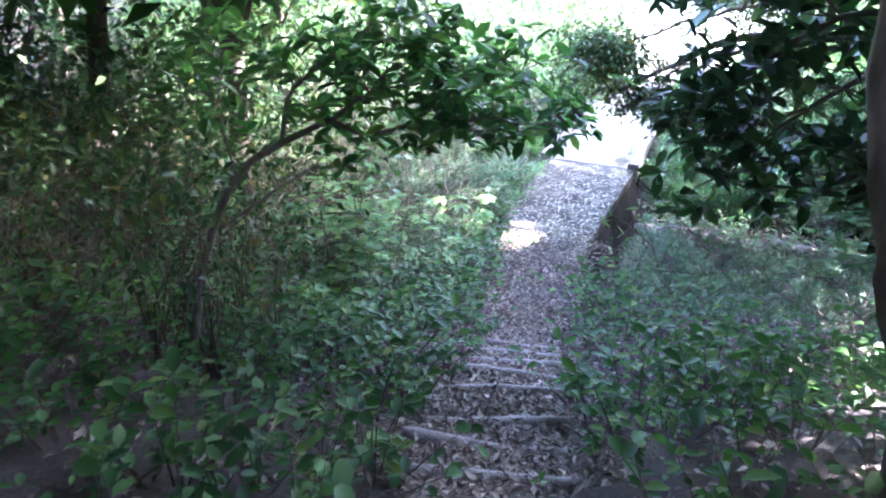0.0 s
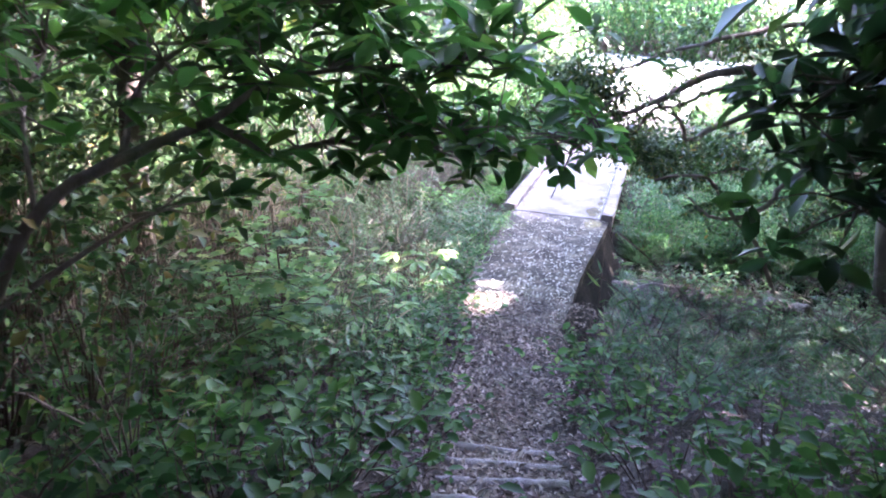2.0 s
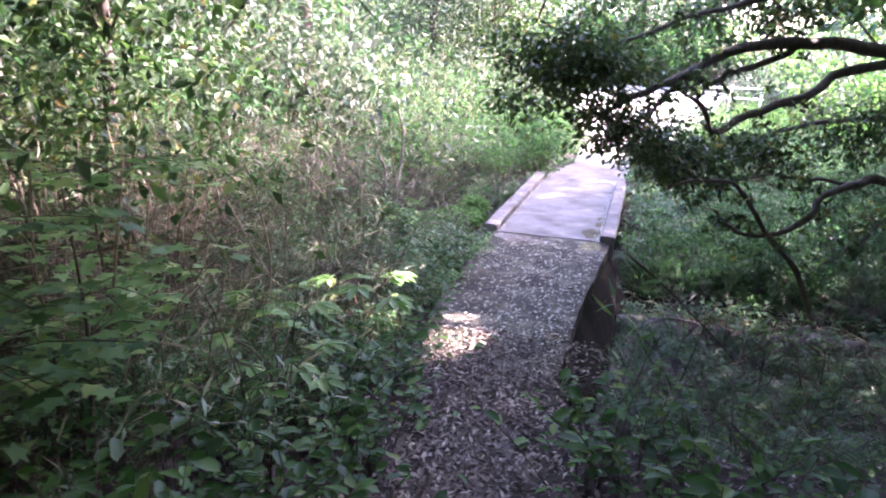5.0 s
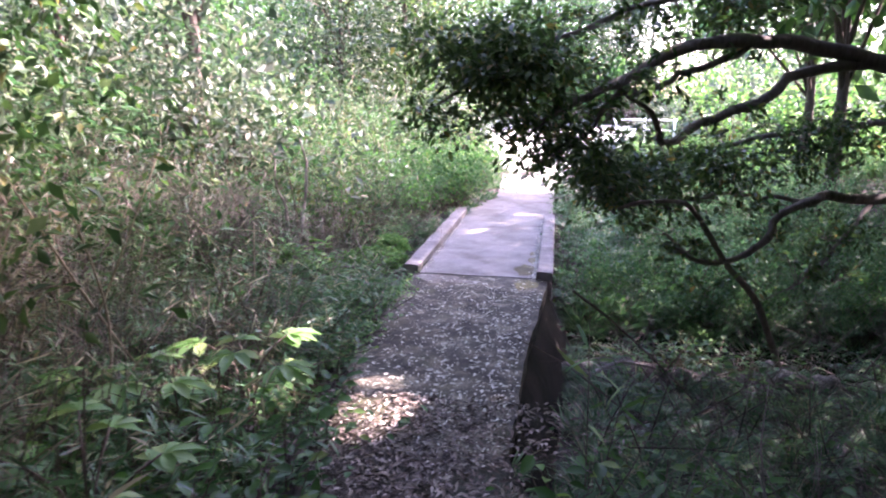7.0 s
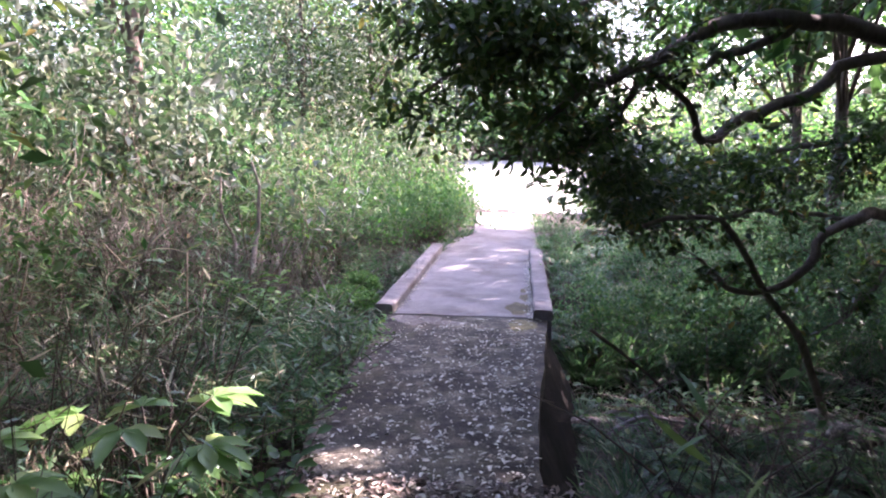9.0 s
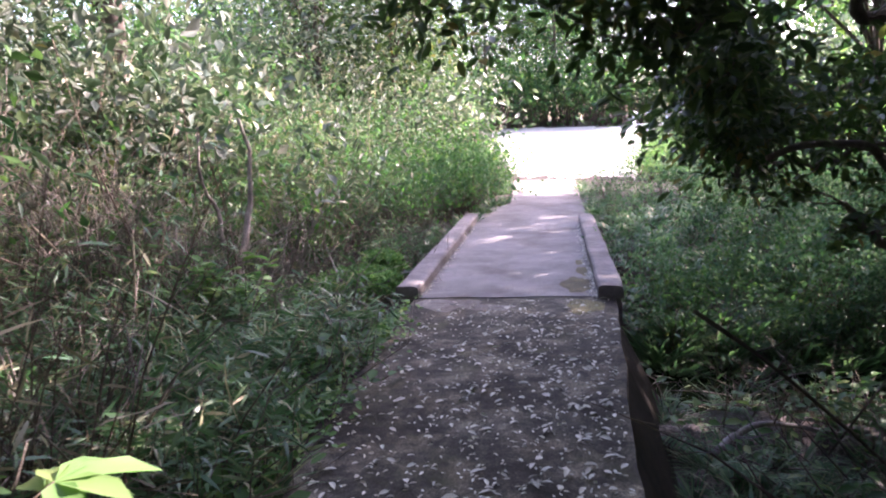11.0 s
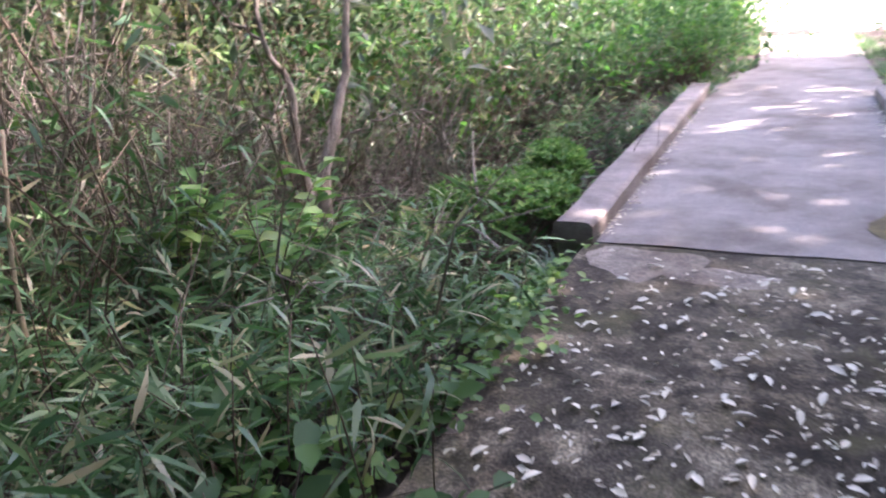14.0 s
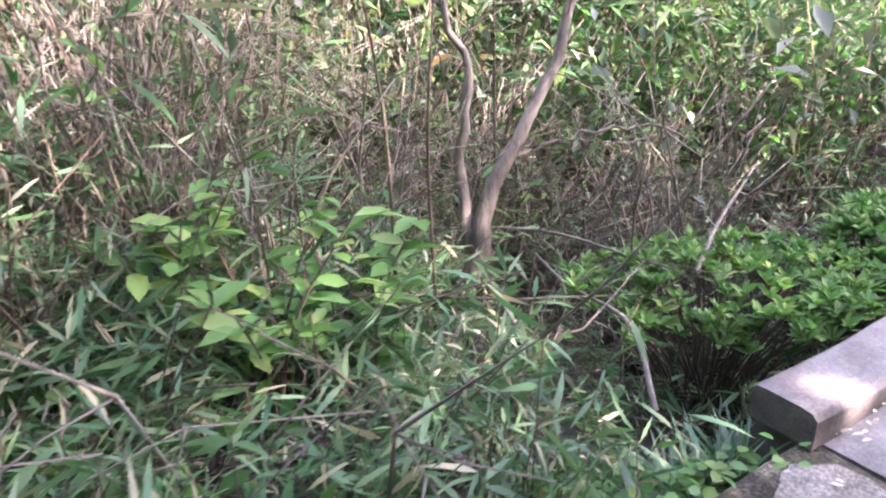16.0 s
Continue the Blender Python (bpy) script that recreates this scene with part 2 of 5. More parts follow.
def part(name, data, parent, label=""):
    ob = new(name, data)
    ob.parent = parent
    return tagged(ob, label=label)


def empty(name, label, category, xyz=(0, 0, 0), group="", kind=""):
    e = new(name)
    e.matrix_basis = pose(*xyz)
    return tagged(e, label, category, group, kind)


# ---- the lie of the land ----
DECK = -2.93


def path_x(y):
    return np.interp(y, [-4, 0, 1.5, 2.6, 4.3, 5.3, 6.5, 8, 9.5, 14, 19, 22, 28], [0.6, -0.1, -0.5, -0.75, -1.05, -1.2, -1.45, -1.72, -1.94, -2.08, -2.05, -1.85, -1.95])


def path_z(y):
    return np.interp(y, [-6, 0, 5.6, 6.4, 8, 9.4, 9.7, 27.6, 42, 60], [2.4, 0, -2.22, -2.5, -2.83, -2.93, -3.0, -3.0, -1.6, -1.2])


def half_width(y):
    return np.interp(y, [0, 5, 7, 8.5, 9.5, 11.2, 12, 19, 20, 22, 27, 29, 42], [0.5, 0.42, 0.42, 0.5, 0.62, 0.85, 0.95, 0.98, 0.98, 0.75, 0.78, 1.6, 4.5])


def land(x, y):
    """Height of the ground."""
    x, y = np.asarray(x, float), np.asarray(y, float)
    d = x - path_x(y)
    z = path_z(y - np.interp(y, [0, 6, 9], [0.28, 0.22, 0]) * np.clip(d, -4, 4))
    off = np.maximum(np.abs(d) - half_width(y), 0)
    near = np.clip(1 - (y - 7) / 4, 0, 1)
    z = z + near * np.minimum(off * 0.35, 0.2)
    rise = np.where(d < 0, np.clip((off - 2.4) * np.interp(y, [8, 13], [0.17, 0.27]), 0, 4.2), np.clip((off - 6.0) * 0.12, 0, 2.0) * np.clip(y / 20, 0.2, 1))
    z = z + rise
    right = np.interp(y, [8.3, 9.0, 9.8, 11.5, 13.9, 14.4, 15.0, 15.5, 18, 20], [0, 0.5, 0.74, 0.8, 0.86, 1.12, 1.12, 0.8, 0.35, 0])
    left = np.interp(y, [13.0, 14.4, 15.2, 16.6, 17.6, 18.8], [0, 0.55, 0.95, 1.0, 0.5, 0]) * np.clip(1.3 - off / 5, 0.3, 1)
    under = np.where(d > -0.4, np.interp(y, [9.45, 9.8, 14.2, 14.7, 17.6, 18.6, 19], [0, 0.9, 0.95, 0.95, 0.95, 0.3, 0]), np.interp(y, [9, 14.2, 14.7, 17.6, 18.6, 19], [0, 0.1, 0.95, 0.95, 0.3, 0]))
    side = np.clip(off / 0.3, 0, 1)
    z = z - (1 - side) * under - side * np.where(d > 0, right, left)
    z = z + 0.05 * np.sin(2.1 * x + 1.3 * y) * np.sin(1.7 * y - 0.8 * x) * np.clip(off, 0, 1)
    return z


# ---- setting ----
def axis(fine_lo, fine_hi, step, far):
    a = list(np.arange(fine_lo, fine_hi + 1e-6, step))
    s, lo, hi = step, fine_lo, fine_hi
    while hi < far:
        s *= 1.35
        hi, lo = hi + s, lo - s
        a += [hi]
        a.insert(0, lo)
    return np.array(a)


def build_ground():
    xs, ys = axis(-9, 6, 0.16, 900), axis(-2, 30, 0.16, 900)
    X, Y = np.meshgrid(xs, ys, indexing="ij")
    Z = land(X, Y) + 0.018 * rng.normal(size=X.shape) * (np.abs(X - path_x(Y)) > 0.3)
    i, j = np.meshgrid(np.arange(len(xs) - 1), np.arange(len(ys) - 1), indexing="ij")
    q = (i * len(ys) + j).ravel()
    n = len(ys)
    s = Soup()
    s.add(np.stack([X, Y, Z], -1), np.concatenate([np.stack([q, q + n, q + n + 1], -1), np.stack([q, q + n + 1, q + 1], -1)]))
    return tagged(new("ground", s.mesh("ground", [M_SOIL])), "dark forest soil covered with leaf litter", "ground", kind="structure")


build_ground()


def slab_mesh(name, x0, x1, y0, y1, z0, z1, mat, cut=0.06, jag=0.0, batter=0.0, step=0.22, sides=None):
    """A cast block with worn, uneven edges; batter spreads its foot sideways."""
    nx, ny = max(2, int((x1 - x0) / step)), max(2, int((y1 - y0) / step))
    bm = bmesh.new()
    top = [[bm.verts.new((x0 + (x1 - x0) * i / nx, y0 + (y1 - y0) * j / ny, z1)) for j in range(ny + 1)] for i in range(nx + 1)]
    for i in range(nx):
        for j in range(ny):
            bm.faces.new((top[i][j], top[i + 1][j], top[i + 1][j + 1], top[i][j + 1]))
    if sides:
        for v in bm.verts:
            a, b = sides(v.co.y)
            v.co.x = a + (b - a) * (v.co.x - x0) / (x1 - x0)
    edge = [e for e in bm.edges if e.is_boundary]
    for depth in (cut, z1 - z0 - cut):
        ret = bmesh.ops.extrude_edge_only(bm, edges=edge)
        moved = [g for g in ret["geom"] if isinstance(g, bmesh.types.BMVert)]
        edge = [g for g in ret["geom"] if isinstance(g, bmesh.types.BMEdge) and all(v in moved for v in g.verts)]
        for v in moved:
            v.co.z -= depth
            if depth > cut and batter:
                v.co.x += batter if v.co.x > (x0 + x1) / 2 else -batter
            if depth == cut:
                out = Vector((v.co.x - (x0 + x1) / 2, 0, 0))
                v.co.x += math.copysign(cut * 0.25, out.x)
    for v in bm.verts:
        w = noise.noise_vector(v.co * 2.3)
        v.co += Vector((w.x * jag, w.y * jag * 0.6, w.z * 0.012))
    bmesh.ops.recalc_face_normals(bm, faces=bm.faces)
    me = bpy.data.meshes.new(name)
    bm.to_mesh(me)
    bm.free()
    me.materials.append(mat)
    return me


def beam_mesh(name, length, w, h, mat, worn=0.012, seed=0):
    """A long beam with rounded, chipped edges, along y."""
    prof = [(-w / 2, 0), (-w / 2, h * 0.82), (-w / 2 + 0.02, h * 0.97), (-w / 4, h), (w / 4, h), (w / 2 - 0.02, h * 0.97), (w / 2, h * 0.82), (w / 2, 0)]
    k = max(2, int(length / 0.12))
    bm = bmesh.new()
    rings = []
    for i in range(k + 1):
        ring = []
        for x, z in prof:
            v = noise.noise_vector(Vector((x * 6 + seed, i * 0.31, z * 6)))
            pull = 0.012 if i in (0, k) else 0
            ring.append(bm.verts.new((x * (1 - pull * 3) + v.x * worn, length * i / k, z * (1 - pull) + v.z * worn * (z > 0))))
        rings.append(ring)
    for a, b in zip(rings, rings[1:]):
        for j in range(len(prof)):
            jj = (j + 1) % len(prof)
            bm.faces.new((a[j], a[jj], b[jj], b[j]))
    bm.faces.new(rings[0][::-1])
    bm.faces.new(rings[-1])
    bmesh.ops.recalc_face_normals(bm, faces=bm.faces)
    me = bpy.data.meshes.new(name)
    bm.to_mesh(me)
    bm.free()
    me.materials.append(mat)
    return me


def approach_sides(y):
    """Left and right edge of the approach slab."""
    return np.interp(y, [9.35, 11.4], [-2.62, -2.93]), np.interp(y, [9.35, 11.4, 14.2], [-1.32, -1.29, -1.12])


def landing_sides(y):
    """Left and right edge of the path beyond the bridge."""
    return np.interp(y, [19.6, 20.5, 22.0, 27.6], [-3.12, -3.1, -2.5, -2.74]), np.interp(y, [19, 27.6], [-1.12, -1.1])


def build_bridge():
    b = empty("footbridge", "short concrete footbridge with low kerbs over a stream", "bridge")
    part("deck", slab_mesh("deck", -3.02, -1.1, 14.25, 19.05, DECK - 0.32, DECK + 0.008, M_DECK, 0.02, 0.006), b, "pale smooth concrete deck")
    for x, name in ((-3.0, "kerb"), (-1.17, "kerb")):
        k = part(name, beam_mesh(name, 5.3 if x < -2 else 4.95, 0.22, 0.12, M_KERB, 0.012, x), b, "weathered concrete kerb beam")
        k.location = (x, 14.19, DECK + 0.006)
        for dy in (0.02,):
            c = part("end_block", beam_mesh("end_block", 0.2, 0.2, 0.25, M_KERB, 0.012, x + 2), k)
            c.location = (0, dy, -0.255)
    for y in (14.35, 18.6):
        part("abutment", slab_mesh("abutment", -3.0, -1.12, y, y + 0.3, -4.4, DECK - 0.322, M_WALL, 0.03, 0.01), b, "mossy concrete abutment, its shade put into the dark colour")
    a = empty("concrete_approach", "dark worn concrete approach slab strewn with fallen leaves", "path")
    part("slab", slab_mesh("slab", -2.93, -1.14, 9.35, 14.245, DECK - 0.16, DECK, M_SLAB, 0.02, 0.03, sides=approach_sides), a)
    part("side_wall", slab_mesh("side_wall", -2.85, -1.15, 9.4, 14.2, -3.85, DECK - 0.165, M_WALL, 0.03, 0.015, 0.36, sides=approach_sides), a, "mossy battered concrete side wall, its shade put into the dark colour")
    f = empty("far_path", "pale concrete path leading from the bridge to a sunny clearing", "path")
    part("slab", slab_mesh("far_slab", -2.62, -1.12, 19.06, 27.6, DECK - 0.25, DECK - 0.01, M_DECK, 0.02, 0.03, sides=landing_sides), f)


build_bridge()


def build_road():
    s = Soup()
    xs, ys = np.linspace(-7, 5, 81), np.linspace(27.3, 42, 31)
    X, Y = np.meshgrid(xs, ys, indexing="ij")
    edge = 1.2 * np.sin(X * 0.5) * 0.4
    Z = land(X, Y) + 0.035 - 0.1 * ((np.abs(Y + edge - 34.5) > 6.6) | (X < -2.6 - 0.22 * (Y - 28)) | (X > 0.6 + 0.18 * (Y - 28)))
    i, j = np.meshgrid(np.arange(80), np.arange(30), indexing="ij")
    q = (i * 31 + j).ravel()
    s.add(np.stack([X, Y, Z], -1), np.concatenate([np.stack([q, q + 31, q + 32], -1), np.stack([q, q + 32, q + 1], -1)]))
    tagged(new("road", s.mesh("road", [M_ROAD])), "sunlit pale gravel clearing beyond the bridge", "road", kind="structure")


build_road()


def build_water():
    s = Soup()
    xs, ys = np.linspace(-16, 16, 33), np.linspace(10.5, 20, 11)
    X, Y = np.meshgrid(xs, ys, indexing="ij")
    i, j = np.meshgrid(np.arange(32), np.arange(10), indexing="ij")
    q = (i * 11 + j).ravel()
    s.add(np.stack([X, Y, 0 * X - 3.93], -1), np.concatenate([np.stack([q, q + 11, q + 12], -1), np.stack([q, q + 12, q + 1], -1)]))
    tagged(new("water", s.mesh("water", [M_WATER])), "dark shallow stream water", "stream", kind="structure")


build_water()


def build_steps():
    """Log steps down the slope."""
    e = empty("log_steps", "weathered log steps down a leafy forest slope", "steps")
    for k, y in enumerate((0.6, 1.1, 1.62, 2.12, 2.62, 3.06, 3.46, 4.16, 4.68, 5.11, 5.5, 5.85)):
        w = 1.15 - 0.035 * k
        s = Soup()
        x = np.linspace(-w / 2, w / 2, 9)
        tube(s, np.stack([x, 0.03 * np.sin(x * 3 + k), 0.012 * np.sin(x * 5 + k * 2)], -1), 0.045, 0.04, 8, 0, 0.08)
        ob = part("log", s.mesh("log", [M_LOG]), e)
        ob.matrix_basis = pose(float(path_x(y)), y, float(path_z(y)) + 0.012, 0, 0, 16 + 4 * math.sin(k * 2.2))


build_steps()


# ---- plants ----
def ball(n):
    return unit(rng.normal(size=(n, 3)))


def sasa(h, culms=7, spread=0.25, leaf=0.17, mat=0, stem=1, per=9):
    """Bamboo grass: thin culms with fans of long drooping blades."""
    s = Soup()
    for _ in range(culms):
        b = np.array([*rng.normal(0, spread, 2), -0.05])
        hh = h * rng.uniform(0.55, 1.1)
        lean = rng.normal(0, 0.22, 2)
        line = np.array([b + np.array([lean[0] * t * t, lean[1] * t * t, t]) * [hh, hh, hh + 0.05] for t in np.linspace(0, 1, 4)])
        tube(s, line, 0.005, 0.002, 3, stem)
        t = rng.uniform(0.3, 1.0, per) ** 0.7
        base = np.stack([np.interp(t, np.linspace(0, 1, 4), line[:, k]) for k in range(3)], -1)
        a = rng.uniform(0, 2 * np.pi, per)
        way = np.stack([np.cos(a), np.sin(a), rng.uniform(-0.7, 1.1, per)], -1)
        ll = leaf * rng.uniform(0.55, 1.25, per)
        leaves(s, base, way, ll, ll * rng.uniform(0.09, 0.15, per), BLADE, mat, twist=0.8)
    return s.baked()


def herb(h, n=26, spread=0.22, leaf=0.075, mat=0, stem=1, shape=OVAL, wide=0.55):
    """Low leafy plant of several stalks."""
    s = Soup()
    for _ in range(5):
        top = np.array([*rng.normal(0, spread, 2), h * rng.uniform(0.5, 1.1)])
        foot = np.array([top[0] * 0.3, top[1] * 0.3, -0.04])
        tube(s, [foot, (foot + top) / 2 + [0, 0, 0.05 * h], top], 0.004, 0.002, 3, stem)
        k = n // 5
        t = rng.uniform(0.45, 1, k)[:, None]
        base = foot + (top - foot) * t
        a = rng.uniform(0, 2 * np.pi, k)
        way = np.stack([np.cos(a), np.sin(a), rng.uniform(-0.3, 0.5, k)], -1)
        ll = leaf * rng.uniform(0.6, 1.3, k)
        leaves(s, base, way, ll, ll * wide, shape, mat, twist=0.35)
    return s.baked()


def fern(h=0.5, fronds=7, mat=0, stem=1):
    """Arching fronds with paired pinnae."""
    s = Soup()
    for k in range(fronds):
        a = 2 * np.pi * k / fronds + rng.normal(0, 0.3)
        ln = h * rng.uniform(0.8, 1.3)
        t = np.linspace(0, 1, 9)
        line = np.stack([np.cos(a) * ln * t, np.sin(a) * ln * t, h * (1.3 * t - 0.95 * t * t)], -1)
        tube(s, line, 0.004, 0.001, 3, stem)
        u = np.linspace(0.18, 0.98, 12)
        base = np.stack([np.interp(u, t, line[:, c]) for c in range(3)], -1)
        side = np.array([-np.sin(a), np.cos(a), 0])
        fwd = np.array([np.cos(a), np.sin(a), 0])
        ll = ln * 0.34 * np.sin(np.pi * (0.12 + 0.85 * u)) ** 0.8
        for sg in (1, -1):
            leaves(s, base, sg * side + 0.45 * fwd + [0, 0, -0.15], ll, ln * 0.055, BLADE, mat, twist=0.12)
    return s.baked()


def tuft(h=0.4, blades=60, mat=0, w=0.009):
    """A tussock of arching narrow blades."""
    s = Soup()
    a = rng.uniform(0, 2 * np.pi, blades)
    base = np.stack([0.05 * np.cos(a), 0.05 * np.sin(a), np.zeros(blades) - 0.03], -1)
    way = np.stack([np.cos(a) * 0.8, np.sin(a) * 0.8, rng.uniform(0.35, 1.4, blades)], -1)
    leaves(s, base, way, h * rng.uniform(0.6, 1.2, blades), w * 2, BLADE, mat, twist=0.2)
    return s.baked()


def dry_stalks(h=1.4, n=16, mat=0, leafm=1, per=5):
    """Tall pale dead stalks with a few curled blades."""
    s = Soup()
    for _ in range(n):
        b = np.array([*rng.normal(0, 0.3, 2), -0.05])
        hh = h * rng.uniform(0.5, 1.15)
        lean = rng.normal(0, 0.25, 2)
        line = spline([b, b + [lean[0] * 0.4 * hh, lean[1] * 0.4 * hh, hh * 0.55], b + [lean[0] * hh, lean[1] * hh, hh]], 5)
        tube(s, line, 0.006, 0.002, 3, mat)
        t = rng.uniform(0.2, 1, per)
        base = np.stack([np.interp(t, np.linspace(0, 1, 5), line[:, c]) for c in range(3)], -1)
        way = np.stack([rng.normal(size=per), rng.normal(size=per), rng.uniform(-0.6, 0.8, per)], -1)
        leaves(s, base, way, rng.uniform(0.1, 0.3, per), 0.012, BLADE, leafm, twist=0.8)
    return s.baked()


def tangle(n=11, size=0.7, mat=0):
    """Bare crossing twigs."""
    s = Soup()
    for _ in range(n):
        a = rng.normal(0, size * 0.35, 3) * [1, 1, 0.3] + [0, 0, 0.1]
        d = unit(rng.normal(size=3) * [1, 1, 0.8] + [0, 0, 0.5]) * size * rng.uniform(0.6, 1.6)
        line = spline([a, a + d * 0.5 + rng.normal(0, 0.08, 3), a + d], 6)
        tube(s, line[::2], rng.uniform(0.003, 0.008), 0.002, 3, mat)
        for _ in range(2):
            q = line[rng.integers(1, 5)]
            e = q + unit(d + rng.normal(0, 0.7, 3) * size) * size * rng.uniform(0.2, 0.5)
            tube(s, [q, (q + e) / 2 + rng.normal(0, 0.03, 3), e], 0.003, 0.0015, 3, mat)
    return s.baked()


def bush(h=1.2, leaf=0.07, n=420, mat=0, stem=1, wide=0.5, shape=KITE, r=None, light=False):
    """A leafy shrub: branching stems, leaves in clumps at the twig ends."""
    s = Soup()
    r = r or h * 0.5
    k = 9
    tips = []
    for _ in range(k):
        tip = np.array([*(rng.normal(0, 0.5, 2) * r), h * rng.uniform(0.45, 1.0)])
        line = spline([[0.03 * rng.normal(), 0.03 * rng.normal(), -0.05], tip * [0.35, 0.35, 0.55] + rng.normal(0, 0.05, 3), tip], 6)
        tube(s, line[::2] if light else line, 0.009, 0.004, 3 if light else 4, stem)
        for _ in range(3):
            e = tip + rng.normal(0, 0.2, 3) * h
            if not light:
                tube(s, [line[4], (line[4] + e) / 2 + rng.normal(0, 0.03, 3), e], 0.004, 0.002, 3, stem)
            tips.append(e)
        tips.append(tip)
    tips = np.array(tips)
    c = tips[rng.integers(0, len(tips), n)]
    base = c + rng.normal(0, 0.10, (n, 3)) * h
    way = unit(base - c) + rng.normal(0, 0.5, (n, 3))
    ll = leaf * rng.uniform(0.6, 1.3, n)
    leaves(s, base, way, ll, ll * wide, shape, mat, twist=0.6)
    return s.baked()


def clear(x, y, gap=0.0):
    """Off the path and the bridge?"""
    return (np.abs(x - path_x(y)) > half_width(y) + gap) | (y > 41)


def scatter(n, x0, x1, y0, y1, gap=0.05, keep=None):
    x, y = rng.uniform(x0, x1, n), rng.uniform(y0, y1, n)
    ok = clear(x, y, gap)
    if keep is not None:
        ok &= keep(x, y)
    return x[ok], y[ok]


def mass(name, label, category, protos, xy, mats, lo=0.7, hi=1.3, sink=0.0):
    s = Soup()
    x, y = xy
    z = land(x, y)
    for a, b, c in zip(x, y, z):
        place(s, protos[rng.integers(len(protos))], (a, b, c - sink), rng.uniform(0, 6.283), rng.uniform(lo, hi))
    return tagged(new(name, s.mesh(name, mats)), label, category, kind="stuff")


hollow = lambda x, y: np.hypot(np.maximum(np.abs(x + 4.05) - 0.5, 0), y - 14.35) > 0.5
ditch = lambda x, y: np.hypot(np.maximum(np.abs(x + 4.1) - 0.6, 0), y - 14.1) > 0.85
bank = lambda x, y: ~((y > 8.9) & (y < 14.2) & (x < -0.45) & (x > -2.2))
LEFT = lambda x, y: x < path_x(y)
RIGHT = lambda x, y: x > path_x(y)
dryland = lambda x, y: land(x, y) > -3.85

P_SASA = [sasa(0.75, 7, 0.25, 0.18, per=11) for _ in range(4)]
P_SASAT = [sasa(1.35, 9, 0.35, 0.2) for _ in range(4)]
P_HERB = [herb(0.3, 20, leaf=0.085) for _ in range(5)]
P_HERBB = [herb(0.42, 28, 0.25, 0.1, wide=0.5) for _ in range(4)]
P_SAPL = [bush(1.35, 0.085, 150, r=0.45, light=True) for _ in range(5)]
P_FERN = [fern(0.45) for _ in range(4)]
P_TUFT = [tuft() for _ in range(3)]
P_DRY = [dry_stalks() for _ in range(4)]
P_TANG = [tangle() for _ in range(4)]
P_BUSH = [bush(1.3, 0.105, 190, light=True) for _ in range(5)]
P_FARB = [bush(1.3, 0.14, 140, light=True) for _ in range(5)]
P_DEEP = [bush(1.3, 0.2, 80, light=True) for _ in range(4)]
P_PALE = [bush(1.8, 0.15, 210, wide=0.22, r=0.8, light=True) for _ in range(4)]

edge_gap = lambda x, y: np.abs(x - path_x(y)) - half_width(y)
mass("herb_carpet", "low green woodland herbs covering the bank", "herbs", P_HERB, scatter(1250, -6, -0.3, 1.0, 12.5, 0.02, lambda x, y: LEFT(x, y) & ((x + 0.9 * (y - 1.0) > -0.9) | (rng.uniform(size=len(x)) < 0.3))), [M_HERB, M_STEM], 0.6, 1.3)
mass("herb_carpet", "low green woodland herbs among leaf litter", "herbs", P_HERB, scatter(820, -1.5, 4.5, 1.0, 10.5, 0.08, lambda x, y: RIGHT(x, y) & bank(x, y) & (np.sin(1.9 * x + 0.6) * np.sin(1.7 * y) + 0.5 * np.sin(4.1 * x - 3.3 * y) > 0.0)), [M_BROAD, M_STEM], 0.45, 1.05)
mass("broadleaf_seedlings", "dark broadleaved seedlings on the shaded slope", "seedlings", P_HERBB, scatter(480, -7, 3.5, 1.6, 9.0, 0.15, lambda x, y: LEFT(x, y) | (y < 6.2) | (x < 0.2)), [M_BROAD, M_STEM], 0.6, 1.3)
mass("saplings", "thin-stemmed leafy saplings in the dark undergrowth", "saplings", P_SAPL, scatter(150, -9, -2.2, 2.2, 10.5, 1.25, lambda x, y: LEFT(x, y) & ((y < 5.5) | (x < -5.2))), [M_DARK, M_STEM], 0.6, 1.25)
mass("saplings", "tall dark saplings standing in front of the thicket", "saplings", P_SAPL, scatter(34, -8, -4.2, 5.0, 8.6, 1.6, LEFT), [M_DARK, M_STEM], 1.1, 1.7)
mass("bamboo_grass", "dense green bamboo grass beside the path", "bamboo grass", P_SASA, scatter(740, -7.5, -2.6, 6.0, 18.5, 0.2, lambda x, y: LEFT(x, y) & dryland(x, y) & hollow(x, y) & (np.hypot(x + 4.02, y - 13.0) > 0.4) & (np.hypot(x + 4.6, y - 15.6) > 0.9)), [M_SASA, M_STEM], 0.4, 0.85)
mass("bamboo_grass", "broad-bladed blue-green bamboo grass by the slab", "bamboo grass", [sasa(0.6, 10, 0.22, 0.155, per=14) for _ in range(4)], scatter(140, -5.6, -3.15, 10.2, 14.4, 0.12, lambda x, y: LEFT(x, y) & hollow(x, y)), [M_SASA, M_STEM], 0.6, 1.0)
mass("tall_bamboo_grass", "tall bamboo grass thicket on the bank", "bamboo grass", P_SASAT, scatter(260, -12, -4.9, 10, 24, 1.7, LEFT), [M_HERB, M_STEM], 0.7, 1.2)
